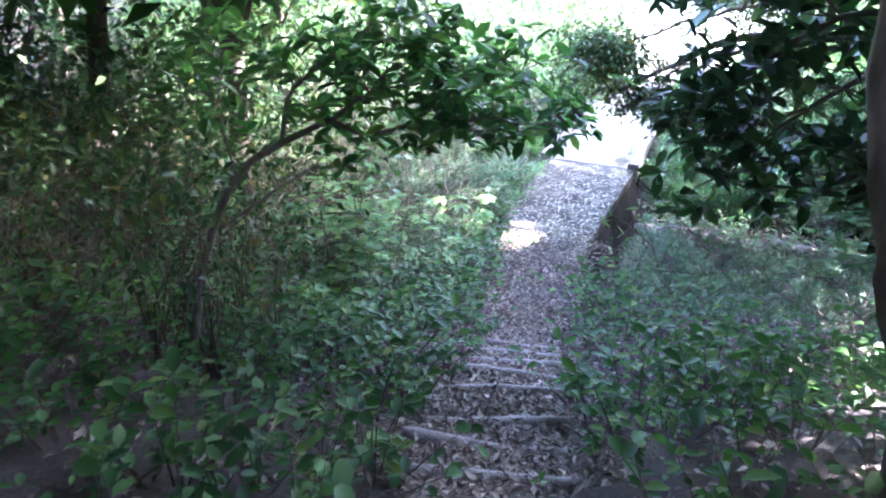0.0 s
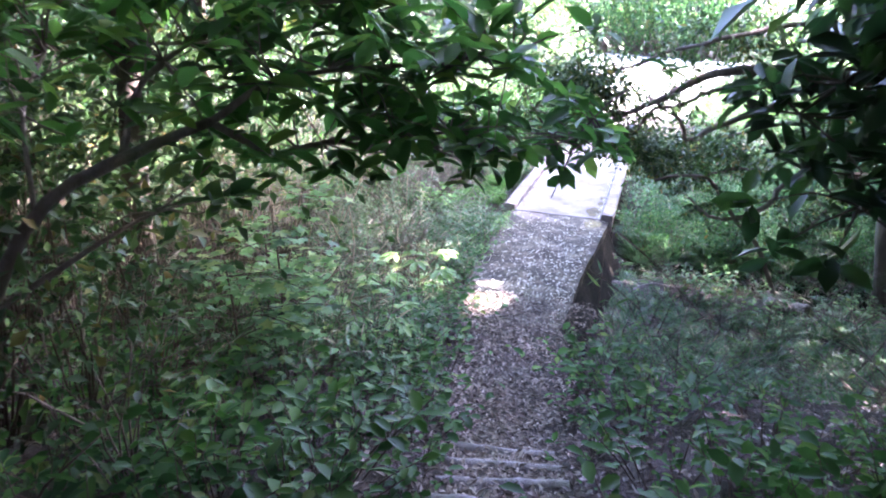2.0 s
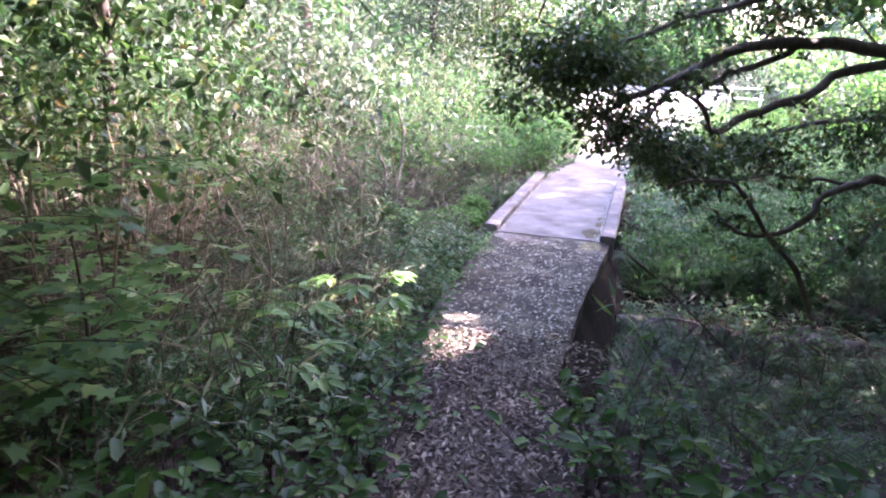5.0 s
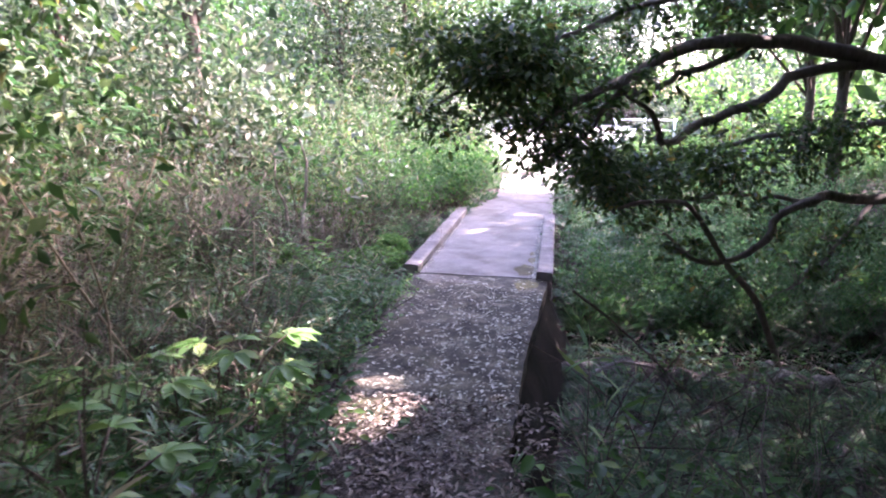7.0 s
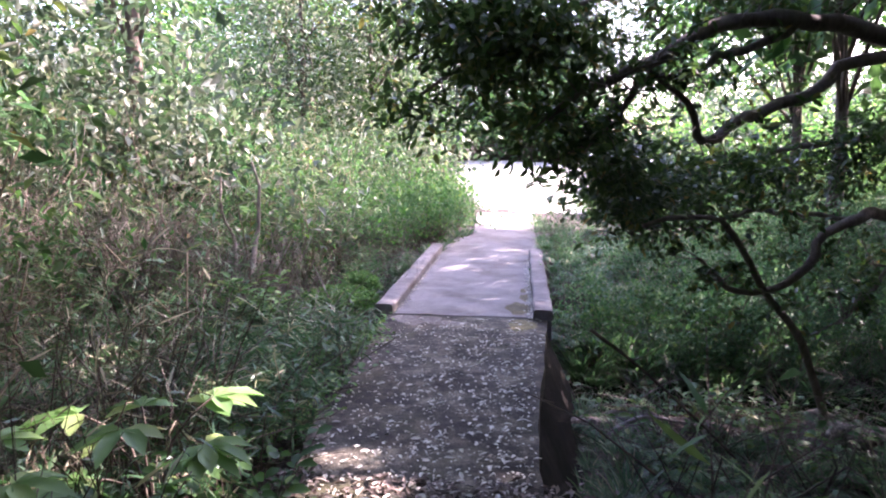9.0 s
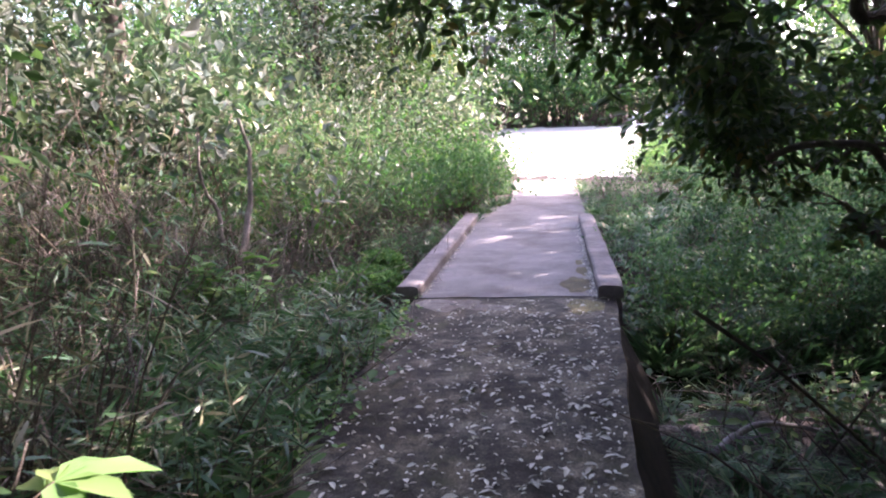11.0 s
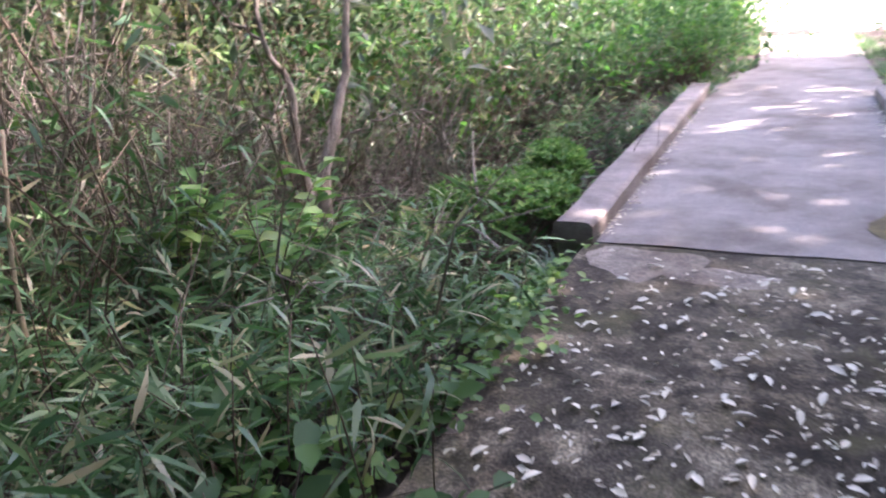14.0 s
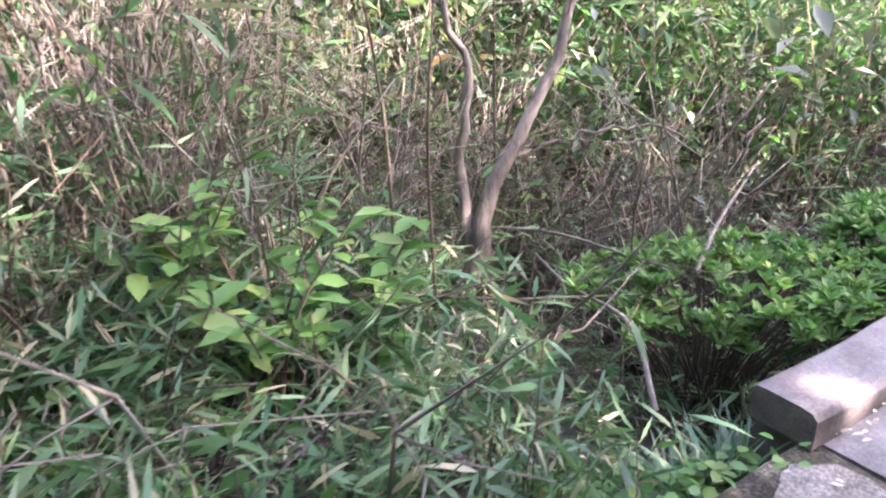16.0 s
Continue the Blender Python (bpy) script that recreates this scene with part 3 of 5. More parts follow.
mass("dry_stalks", "tangled dead straw-coloured stalks in the thicket", "dry stalks", P_DRY, scatter(110, -10, -4.6, 6, 24, 1.4, lambda x, y: LEFT(x, y) & ((y < 11.5) | (x < -6.4))), [M_STRAW, M_STRAW], 0.5, 1.15)
mass("dry_stalks", "brown dead stalks standing in the dark undergrowth", "dry stalks", P_DRY, scatter(80, -7.5, -3.0, 5.2, 11.0, 0.8, LEFT), [M_STEM, M_STRAW], 0.5, 1.1)
mass("dead_twigs", "tangle of bare dead twigs", "twigs", P_TANG, scatter(260, -8, -3.4, 2.0, 20, 0.7, LEFT), [M_TWIG], 0.6, 1.4)
mass("dead_twigs", "dense brown dead brushwood in the thicket", "twigs", P_TANG, scatter(90, -7.2, -4.3, 11.5, 18, 0.9, lambda x, y: LEFT(x, y) & ditch(x, y)), [M_STEM], 0.7, 1.6)
mass("leafy_herbs", "broad green leaves mixed among the bamboo grass", "herbs", P_HERBB, scatter(110, -5.6, -3.0, 9.8, 14.6, 0.22, lambda x, y: LEFT(x, y) & hollow(x, y)), [M_BROAD, M_STEM], 0.65, 1.05)
mass("tall_bamboo_grass", "slender bamboo grass mixed with dead twigs", "bamboo grass", [sasa(1.1, 9, 0.3, 0.13, per=12) for _ in range(4)], scatter(150, -7.5, -4.0, 11.5, 20, 0.9, lambda x, y: LEFT(x, y) & ditch(x, y)), [M_SASA, M_STEM], 0.6, 1.1)
mass("dead_twigs", "bare dead twigs on the stream bank", "twigs", P_TANG, scatter(110, -0.8, 5, 6, 18, 0.3, lambda x, y: RIGHT(x, y) & bank(x, y)), [M_TWIG], 0.5, 1.2)
mass("dry_stalks", "pale dead reeds rising through the thicket", "dry stalks", [dry_stalks(2.2, 9, per=4) for _ in range(4)], scatter(120, -14, -5.0, 14, 34, 1.4, LEFT), [M_STRAW, M_STRAW], 0.7, 1.2)
mass("dead_twigs", "dark dead brushwood on the shaded stream bank", "twigs", P_TANG, scatter(16, -0.7, 3.0, 8.6, 13.2, 0.3, lambda x, y: RIGHT(x, y) & bank(x, y)), [M_BARK], 0.7, 1.5)
mass("thicket", "pale sunlit thicket of slender-leaved shrubs", "thicket", P_PALE, scatter(400, -20, -4.6, 11, 40, 1.3, lambda x, y: LEFT(x, y) & (edge_gap(x, y) > np.interp(y, [11, 19, 26], [3.4, 1.2, 1.0])) & (np.sin(1.1 * x + 0.5) * np.sin(0.9 * y) + 0.5 * np.sin(2.3 * x - 1.7 * y) > -0.25)), [M_PALE, M_STEM], 0.55, 1.35)
mass("thicket", "green slender-leaved shrubs among the pale thicket", "thicket", P_PALE, scatter(330, -20, -4.6, 11, 40, 1.3, lambda x, y: LEFT(x, y) & (edge_gap(x, y) > np.interp(y, [11, 19, 26], [3.4, 1.2, 1.0])) & (np.sin(1.1 * x + 0.5) * np.sin(0.9 * y) + 0.5 * np.sin(2.3 * x - 1.7 * y) > -0.25)), [M_FRESH, M_STEM], 0.55, 1.35)
mass("thicket_shrubs", "darker green leafy shrubs within the thicket", "shrubs", P_BUSH, scatter(360, -12, -5.4, 9, 30, 1.4, lambda x, y: LEFT(x, y) & (np.sin(1.3 * x + 2.0) * np.sin(1.1 * y + 0.7) > 0.1)), [M_HERB, M_STEM], 0.5, 1.25)
mass("thicket_shrubs", "dark shaded shrubs standing deep in the thicket", "shrubs", P_BUSH, scatter(330, -13, -5.4, 9, 32, 2.0, lambda x, y: LEFT(x, y) & (np.sin(1.7 * x) * np.sin(1.2 * y + 2.2) > 0.1)), [M_DARK, M_STEM], 0.6, 1.35)
mass("thicket_shrubs", "tall leafy shrubs hiding the foot of a tree", "shrubs", P_BUSH, scatter(16, -8.4, -6.9, 16.3, 17.9, 1.5, LEFT), [M_PALE, M_STEM], 1.7, 2.3)
mass("undergrowth", "fresh green shrubs crowding the path beyond the bridge", "undergrowth", P_BUSH, scatter(120, -7, -2.6, 17.5, 27, 0.25, LEFT), [M_FRESH, M_STEM], 0.3, 0.7)
mass("undergrowth", "darker broadleaved shrubs beside the far path", "undergrowth", [bush(1.2, 0.15, 110, light=True) for _ in range(4)], scatter(80, -7, -2.6, 17.5, 27, 0.25, LEFT), [M_BROAD, M_STEM], 0.35, 0.85)
mass("undergrowth", "green shrubs along the stream bank", "undergrowth", P_BUSH, scatter(230, 0.6, 9, 15.6, 27, 0.2, lambda x, y: RIGHT(x, y) & dryland(x, y) & ~((y > 20.5) & (x < 0.9))), [M_FRESH, M_STEM], 0.35, 0.85)
mass("undergrowth", "fresh green shrubs in the light beside the bridge", "undergrowth", P_BUSH, scatter(210, -0.85, 4.5, 14.9, 22, 0.12, lambda x, y: RIGHT(x, y) & dryland(x, y)), [M_FRESH, M_STEM], 0.25, 0.7)
mass("undergrowth", "tall fresh green shrubs leaning over the far path", "undergrowth", P_BUSH, scatter(75, -5.0, -2.95, 19.3, 26.5, 0.3, LEFT), [M_HERB, M_STEM], 0.5, 1.05)
mass("bare_shrubs", "grey bare-twigged shrubs in the thicket", "shrubs", [bush(1.5, 0.06, 60, r=0.7) for _ in range(4)], scatter(64, -9, -4.4, 8, 18, 1.2, LEFT), [M_PALE, M_TWIG], 0.6, 1.0)
mass("bare_shrubs", "bare grey twiggy shrubs round the dead sapling", "shrubs", [bush(1.5, 0.06, 14, r=0.6) for _ in range(4)], scatter(30, -6.6, -4.1, 12.4, 16.8, 0.9, lambda x, y: LEFT(x, y) & ditch(x, y)), [M_PALE, M_TWIG], 0.7, 1.25)
mass("bamboo_grass", "short bamboo grass hanging over the ditch beside the kerb", "bamboo grass", P_SASA, scatter(60, -4.6, -3.25, 14.3, 17.0, 0.12, lambda x, y: LEFT(x, y) & (np.hypot(x + 3.6, y - 14.45) > 0.3)), [M_SASA, M_STEM], 0.3, 0.55)
mass("dead_twigs", "tangled dead twigs hanging in the ditch", "twigs", P_TANG, scatter(16, -4.5, -3.4, 14.2, 15.8, 0.12, LEFT), [M_TWIG], 0.4, 0.75)
mass("ferns", "green ferns on the damp stream bank", "ferns", P_FERN, scatter(170, -1.0, 5, 8, 22, 0.3, lambda x, y: RIGHT(x, y) & bank(x, y) & (land(x, y) > -3.98)), [M_FRESH, M_STEM], 0.45, 1.0)
mass("bank_sedge", "shaded sedge and long grass on the stream bank", "sedge", P_TUFT, scatter(150, -0.75, 4.5, 9.4, 13.1, 0.3, lambda x, y: RIGHT(x, y) & (x > -0.72)), [M_SASA], 0.5, 1.15)
mass("bank_sedge", "dark sedge hanging over the cut stream bank", "sedge", P_TUFT, scatter(120, -0.7, 5.5, 14.9, 15.8, 0.2, RIGHT), [M_FRESH], 0.9, 1.6)
mass("bank_herbs", "dark leafy herbs and seedlings on the stream bank", "herbs", P_HERBB, scatter(150, -0.7, 4.8, 9.6, 14.0, 0.3, lambda x, y: RIGHT(x, y) & (x > -0.7)), [M_HERB, M_STEM], 0.5, 1.2)
mass("bank_shrubs", "low green shrubs on the far side of the stream", "shrubs", P_BUSH, scatter(110, -0.5, 5.5, 14.6, 17.5, 0.3, lambda x, y: RIGHT(x, y) & (land(x, y) > -4.0)), [M_HERB, M_STEM], 0.3, 0.65)
mass("ferns", "blue-green ferns crowding the bank beside the bridge", "ferns", P_FERN, scatter(130, -0.9, 3.5, 14.8, 20, 0.12, lambda x, y: RIGHT(x, y) & (land(x, y) > -3.9)), [M_SASA, M_STEM], 0.6, 1.2)
mass("grass_tufts", "grassy tufts edging the path", "grass", P_TUFT, scatter(700, -3.6, 0.2, 8.8, 27, 0.0, lambda x, y: (edge_gap(x, y) < 0.4) & dryland(x, y)), [M_SASA], 0.3, 0.8)
for m, lo, hi, n in ((M_LIME, 0.5, 2.4, 130), (M_PALE, 0.8, 3.0, 130), (M_HERB, 0.6, 2.6, 100)):
    mass("forest_edge", "sunlit leafy bushes round the clearing", "bushes", P_FARB, scatter(n, -26, 28, 41.5, 54, 0, lambda x, y: np.sin(0.8 * x) + np.sin(0.37 * x + 2) > -0.9), [m, M_STEM], lo, hi)
mass("forest_edge", "low sunlit bushes lining the clearing", "bushes", P_FARB, scatter(360, -22, 24, 40.2, 43, 0, lambda x, y: y > 41), [M_HERB, M_STEM], 0.8, 2.2)
mass("forest_edge", "sunlit leafy bushes beside the clearing", "bushes", P_FARB, scatter(90, 4.5, 15, 26, 31, 0, None), [M_LIME, M_STEM], 0.5, 1.1)

verge = lambda x, y: (x < -2.7 - 0.2 * (y - 27.5)) | (x > 0.5 + 0.17 * (y - 28))
mass("forest_edge", "tall sunlit bushes closing the clearing", "bushes", P_FARB, scatter(330, -16, 16, 28.5, 41, 0, lambda x, y: verge(x, y) & ((x < 0) | (x > 4.2 + 0.1 * (y - 28)))), [M_PALE, M_STEM], 0.9, 2.3)
mass("forest_edge", "fresh green bushes closing the clearing", "bushes", P_FARB, scatter(300, -14, 16, 28.5, 41, 0, lambda x, y: verge(x, y) & ((x < 0) | (x > 4.0 + 0.1 * (y - 28)))), [M_LIME, M_STEM], 0.8, 2.0)
mass("forest_edge", "low grassy bushes in front of the railing", "bushes", P_BUSH, scatter(330, -0.6, 9, 26.5, 32.6, 0.3, verge), [M_LIME, M_STEM], 0.35, 0.7)
mass("forest_edge", "sunlit bushes behind the railing", "bushes", P_FARB, scatter(120, 1.8, 6.5, 33.8, 41, 0, lambda x, y: x > 1.2 + 0.17 * (y - 28)), [M_PALE, M_STEM], 0.5, 1.0)
# Bushes added mostly out of view to block low light from sides and back.
for x0, x1, y0, y1, n in ((-17, -9, -9, 9, 120), (-9, 7, -11, -5, 90), (7, 15, -8, 12, 110), (8.5, 17, 11, 26, 150), (-9, -5.5, -6, 1, 40), (3.5, 8, -6, 2, 40)):
    mass("light_screen_bushes", "dense dark bushes added round the wood to block low side light", "bushes", P_DEEP, scatter(n, x0, x1, y0, y1, 0.5, None), [M_DARK, M_STEM], 2.2, 3.9)


# ---- trees ----
def crown_leaves(s, centres, radius, per, leaf, wide, shape, mat, flat=0.7, up=(0, 0, 1)):
    c = np.repeat(np.asarray(centres, float), per, 0)
    n = len(c)
    base = c + rng.normal(0, 1, (n, 3)) * np.asarray(radius) * [1, 1, flat]
    way = unit(base - c + rng.normal(0, 0.15, (n, 3))) + [0, 0, -0.15]
    ll = leaf * rng.uniform(0.65, 1.25, n)
    leaves(s, base, way, ll, ll * wide, shape, mat, up, 0.55)


SPOTS = [((-2.4, 9.5, -2.92), 0.34), ((-2.38, 9.75, -2.92), 0.42), ((-2.36, 10.0, -2.92), 0.34), ((-2.58, 10.42, -2.92), 0.2), ((-2.95, 9.6, -2.5), 0.55), ((-3.45, 9.2, -2.4), 0.45), ((-3.5, 10.7, -2.65), 0.35), ((-4.2, 11.2, -2.4), 0.25), ((-4.7, 17.2, -2.0), 0.5)]


def sun_gap(c, r):
    """Crown pieces that stand between the sun and a bright fleck on the ground."""
    sd, hit = np.array(S_DIR), np.zeros(len(c), bool)
    for spot, k in SPOTS:
        rel = np.asarray(c) - spot
        off = rel - (rel @ sd)[:, None] * sd
        hit |= np.linalg.norm(off, axis=1) < r * k + 0.09
    return hit


def canopy_tree(x, y, h, rad, clumps=90, bare=0.42, lean=(0, 0), label="tall tree with a dark bark trunk, its broad crown added out of view for shade", leafy=None, leaf=0.2, per=46, group="shade trees over the path", thick=1.0):
    z = float(land(x, y))
    e = empty("tree", label, "tree", (x, y, z), group)
    s = Soup()
    top = np.array([lean[0], lean[1], h * 0.85])
    line = spline([[0, 0, -0.2], top * [0.2, 0.2, 0.4] + [0.1, 0, 0], top], 10)
    tube(s, line, (0.1 + h * 0.008) * thick, 0.05, 9, 0, 0.05)
    part("trunk", s.mesh("trunk", [M_BARK]), e)
    cs = top * [1, 1, 0] + np.array([0, 0, h * (bare + 1) / 2]) + ball(clumps) * rng.uniform(0.3, 1, (clumps, 1)) * [rad, rad, h * (1 - bare) / 2]
    for c in cs[::7]:
        s = Soup()
        q = line[rng.integers(4, 9)]
        tube(s, spline([q, (q + c) / 2 + [0, 0, 0.3], c], 5), 0.05 * thick, 0.012, 4)
        part("limb", s.mesh("limb", [M_BARK]), e)
    s = Soup()
    open_sky = sun_gap(cs + [x, y, z], 0.7)
    crown_leaves(s, cs[~open_sky], 0.42, per, leaf, 0.55, KITE, 0)
    v, f, m = s.baked()
    mid = v[f].mean(1) + [x, y, z]
    ok = ~sun_gap(mid, 0.36)
    s2 = Soup()
    s2.add(v, f[ok])
    part("crown", s2.mesh("crown", [leafy or M_CANOPY]), e)
    return e


# Added trees: their unseen crowns keep sun off the slab, bridge and left bank.
for x, y, h, r, lean in ((4.6, 8.4, 10, 3.6, (-0.6, 0)), (6.4, 11.5, 10, 3.8, (-0.5, 0)), (5.0, 17.5, 9.5, 3.6, (-0.6, 0)), (9.5, 5.5, 11, 3.5, (0, 0)), (4.6, 20.8, 9, 3.2, (-0.5, 0)), (5.4, 25.2, 8.5, 2.8, (-0.4, 0)), (4.2, 11.8, 9.5, 3.2, (0, 0.3)), (8.5, 15.0, 11, 3.6, (-1, 0))):
    canopy_tree(x, y, h, r, 140 if y < 16 else 100, 0.42, lean, leaf=0.38, per=25)
# Denser added trees whose unseen crowns darken the steps and the left slope.
for x, y, h, r, lean in ((3.4, 4.0, 9.5, 3.4, (-1.2, -0.6)), (-4.6, -0.5, 9, 3.6, (0.6, 0)), (1.4, -3.2, 10, 3.2, (0, 0)), (-7.6, 3.4, 9, 3.4, (1.0, -0.5)), (-3.0, -5, 11, 3.5, (0, 0)), (-4.0, 0.9, 8.0, 3.0, (1.4, 1.2)), (1.9, 0.2, 8.5, 3.0, (-0.6, 0.4)), (-7.2, 6.6, 8.5, 3.2, (1.6, 0)), (-8.4, 10.2, 8.5, 3.0, (1.4, 0)), (2.9, 7.6, 8, 2.8, (-0.3, 0)), (-5.4, 7.0, 7.5, 2.3, (0.2, 0))):
    canopy_tree(x, y, h, r, 230, 0.42, lean, leaf=0.42, per=32)
FAR = "sunlit trees beyond the clearing"
for k in range(22):
    x, y = -24 + 2.35 * k + rng.uniform(-0.8, 0.8), rng.uniform(46, 58)
    canopy_tree(x, y, rng.uniform(9, 14), rng.uniform(2.4, 3.6), 80, 0.05, label="tall sunlit tree with a bare trunk and leafy crown", leafy=(M_PALE, M_LIME, M_HERB)[k % 3], leaf=0.34, per=30, group=FAR, thick=0.5)
for k, (x, y, h) in enumerate(((-9.5, 16, 8), (-12.5, 11, 9), (-11, 22, 9), (-8.2, 27.5, 8.5), (-15, 18, 10), (-13.5, 29, 10), (-6.8, 33, 8), (-18, 25, 11), (-10, 7.5, 8.5), (-7.5, 11.2, 7.5), (-6.4, 29, 8.5), (-10.5, 33, 10), (-13, 38, 11), (-5, 44, 10), (-1.6, 44.5, 10), (2.2, 45, 10))):
    canopy_tree(x, y, h, 2.9, 130, 0.06, label="slender tree rising from the pale thicket", leafy=M_DARK if y < 14 else (M_PALE, M_DARK, M_HERB)[k % 3], leaf=0.17, per=46, group="trees in the thicket", thick=0.6)
for k, (x, y, h) in enumerate(((9, 21, 9), (12, 23, 9), (13, 19, 10), (15, 13, 10), (12.5, 9, 10))):
    canopy_tree(x, y, h, 2.8, 80, 0.3, label="leafy tree behind the stream", leafy=M_PALE if k < 4 else M_DARK, leaf=0.17, per=46, group="trees behind the stream", thick=0.9)
canopy_tree(-8.4, 18.4, 9, 2.6, 100, 0.5, label="tree with a bare reddish trunk above the thicket", leafy=M_PALE, leaf=0.17, per=40, group="trees in the thicket", thick=1.2)


# ---- leaning tree over the steps ----
def whorls(s, tips, leaf=0.11, per=8, wide=0.42, mat=0, shape=OVAL, spread=0.5):
    """Leaves standing in rosettes at the twig ends."""
    c = np.repeat(np.asarray(tips, float), per, 0)
    n = len(c)
    a = rng.uniform(0, 2 * np.pi, n)
    way = np.stack([np.cos(a), np.sin(a), rng.normal(0.05, spread, n)], -1)
    ll = leaf * rng.uniform(0.65, 1.25, n)
    leaves(s, c + 0.02 * rng.normal(size=(n, 3)), way, ll, ll * wide, shape, mat, twist=0.45)


def twiggy(limb_soup, starts, n_tips, reach, mat=0, up=0.1, r=0.006):
    """Side twigs from points of a limb; returns the twig ends."""
    tips = []
    starts = np.asarray(starts)
    for _ in range(n_tips):
        q = starts[rng.integers(len(starts))]
        d = rng.normal(size=3) * [1, 1, 0.55] + [0, 0, up]
        e = q + unit(d) * reach * rng.uniform(0.35, 1.1)
        tube(limb_soup, spline([q, (q + e) / 2 + rng.normal(0, 0.06 * reach, 3), e], 5), r, 0.002, 4, mat)
        tips.append(e)
    return np.array(tips)


def build_leaning_tree():
    e = empty("small_tree", "leaning evergreen tree with a crooked thin trunk arching over the steps", "tree")
    s = Soup()
    trunk = spline([(-2.62, 2.75, -1.05), (-2.7, 3.12, -0.4), (-2.6, 3.36, 0.05), (-2.42, 3.6, 0.22), (-2.2, 3.85, 0.34)], 14)
    tube(s, trunk, 0.03, 0.02, 7, 0, 0.05)
    part("trunk", s.mesh("trunk", [M_BARKP]), e, "crooked brown trunk")
    limbs = [[(-2.2, 3.85, 0.34), (-2.12, 4.15, 0.17), (-1.95, 4.35, 0.2), (-1.5, 4.6, 0.24), (-1.1, 4.8, 0.22), (-0.8, 4.95, 0.25)],
             [(-2.2, 3.85, 0.34), (-2.0, 4.05, 0.5), (-1.6, 4.4, 0.55), (-1.2, 4.6, 0.6)],
             [(-2.42, 3.6, 0.22), (-2.5, 3.9, 0.5), (-2.2, 4.3, 0.75), (-1.7, 4.6, 0.8)],
             [(-2.6, 3.36, 0.05), (-2.95, 3.7, 0.35), (-3.2, 4.1, 0.55), (-3.5, 4.3, 0.6)],
             [(-2.65, 3.2, -0.25), (-2.35, 3.55, 0.0), (-2.2, 3.8, 0.05)],
             [(-1.95, 4.35, 0.2), (-1.6, 4.75, 0.12), (-1.2, 5.05, 0.1)]]
    tips = []
    for k, l in enumerate(limbs):
        s = Soup()
        line = spline(l, 14)
        tube(s, line, 0.017 if k < 3 else 0.012, 0.004, 6, 0, 0.05)
        if k == 4:
            tw = twiggy(s, line[8:], 5, 0.3)
        else:
            tw = twiggy(s, line[4:], 70 if k in (0, 1, 2) else 34, 0.45, up=0.32)
        tips.append(tw[tw[:, 2] > 0.04])
        part("branch", s.mesh("branch", [M_BARKP]), e)
    tips = np.concatenate(tips)
    s = Soup()
    whorls(s, tips, 0.145, 6)
    part("foliage", s.mesh("foliage", [M_BROAD]), e, "glossy dark green oval leaves in rosettes")


def build_right_branch_tree():
    e = empty("small_tree", "dark glossy-leaved evergreen tree overhanging the steps", "tree")
    s = Soup()
    tube(s, spline([(1.05, 2.55, -1.0), (0.98, 2.95, 0.2), (0.8, 3.3, 1.0), (0.72, 3.5, 2.2), (0.9, 3.8, 4.0)], 14), 0.11, 0.06, 9, 0, 0.05)
    part("trunk", s.mesh("trunk", [M_BARKP]), e, "smooth pale brown trunk")
    tips = []
    for l in ([(0.78, 3.35, 1.2), (0.5, 3.7, 1.15), (0.2, 4.0, 0.85), (-0.1, 4.2, 0.5)], [(0.8, 3.3, 1.0), (0.7, 3.8, 0.9), (0.4, 4.1, 0.55), (0.15, 4.2, 0.2)], [(0.72, 3.5, 2.0), (0.3, 3.8, 1.7), (0.0, 4.0, 1.3)], [(0.9, 3.2, 0.6), (0.95, 3.8, 0.5), (0.8, 4.2, 0.25)]):
        s = Soup()
        line = spline(l, 10)
        tube(s, line, 0.02, 0.006, 6, 0, 0.05)
        tw = twiggy(s, line[3:], 60, 0.4, up=-0.12)
        tips.append(tw[tw[:, 0] > -0.36])
        part("branch", s.mesh("branch", [M_BARK]), e)
    s = Soup()
    whorls(s, np.concatenate(tips), 0.14, 7, 0.42, spread=0.7)
    part("foliage", s.mesh("foliage", [M_DARK_GLOSS]), e, "dark glossy hanging leaves")


M_DARK_GLOSS = leaf_mat("glossy_dark_leaf", [(0.0, (0.02, 0.05, 0.022)), (0.7, (0.035, 0.085, 0.032)), (1.0, (0.07, 0.14, 0.04))], 0.34, 0.42, 0.45)
build_leaning_tree()
build_right_branch_tree()


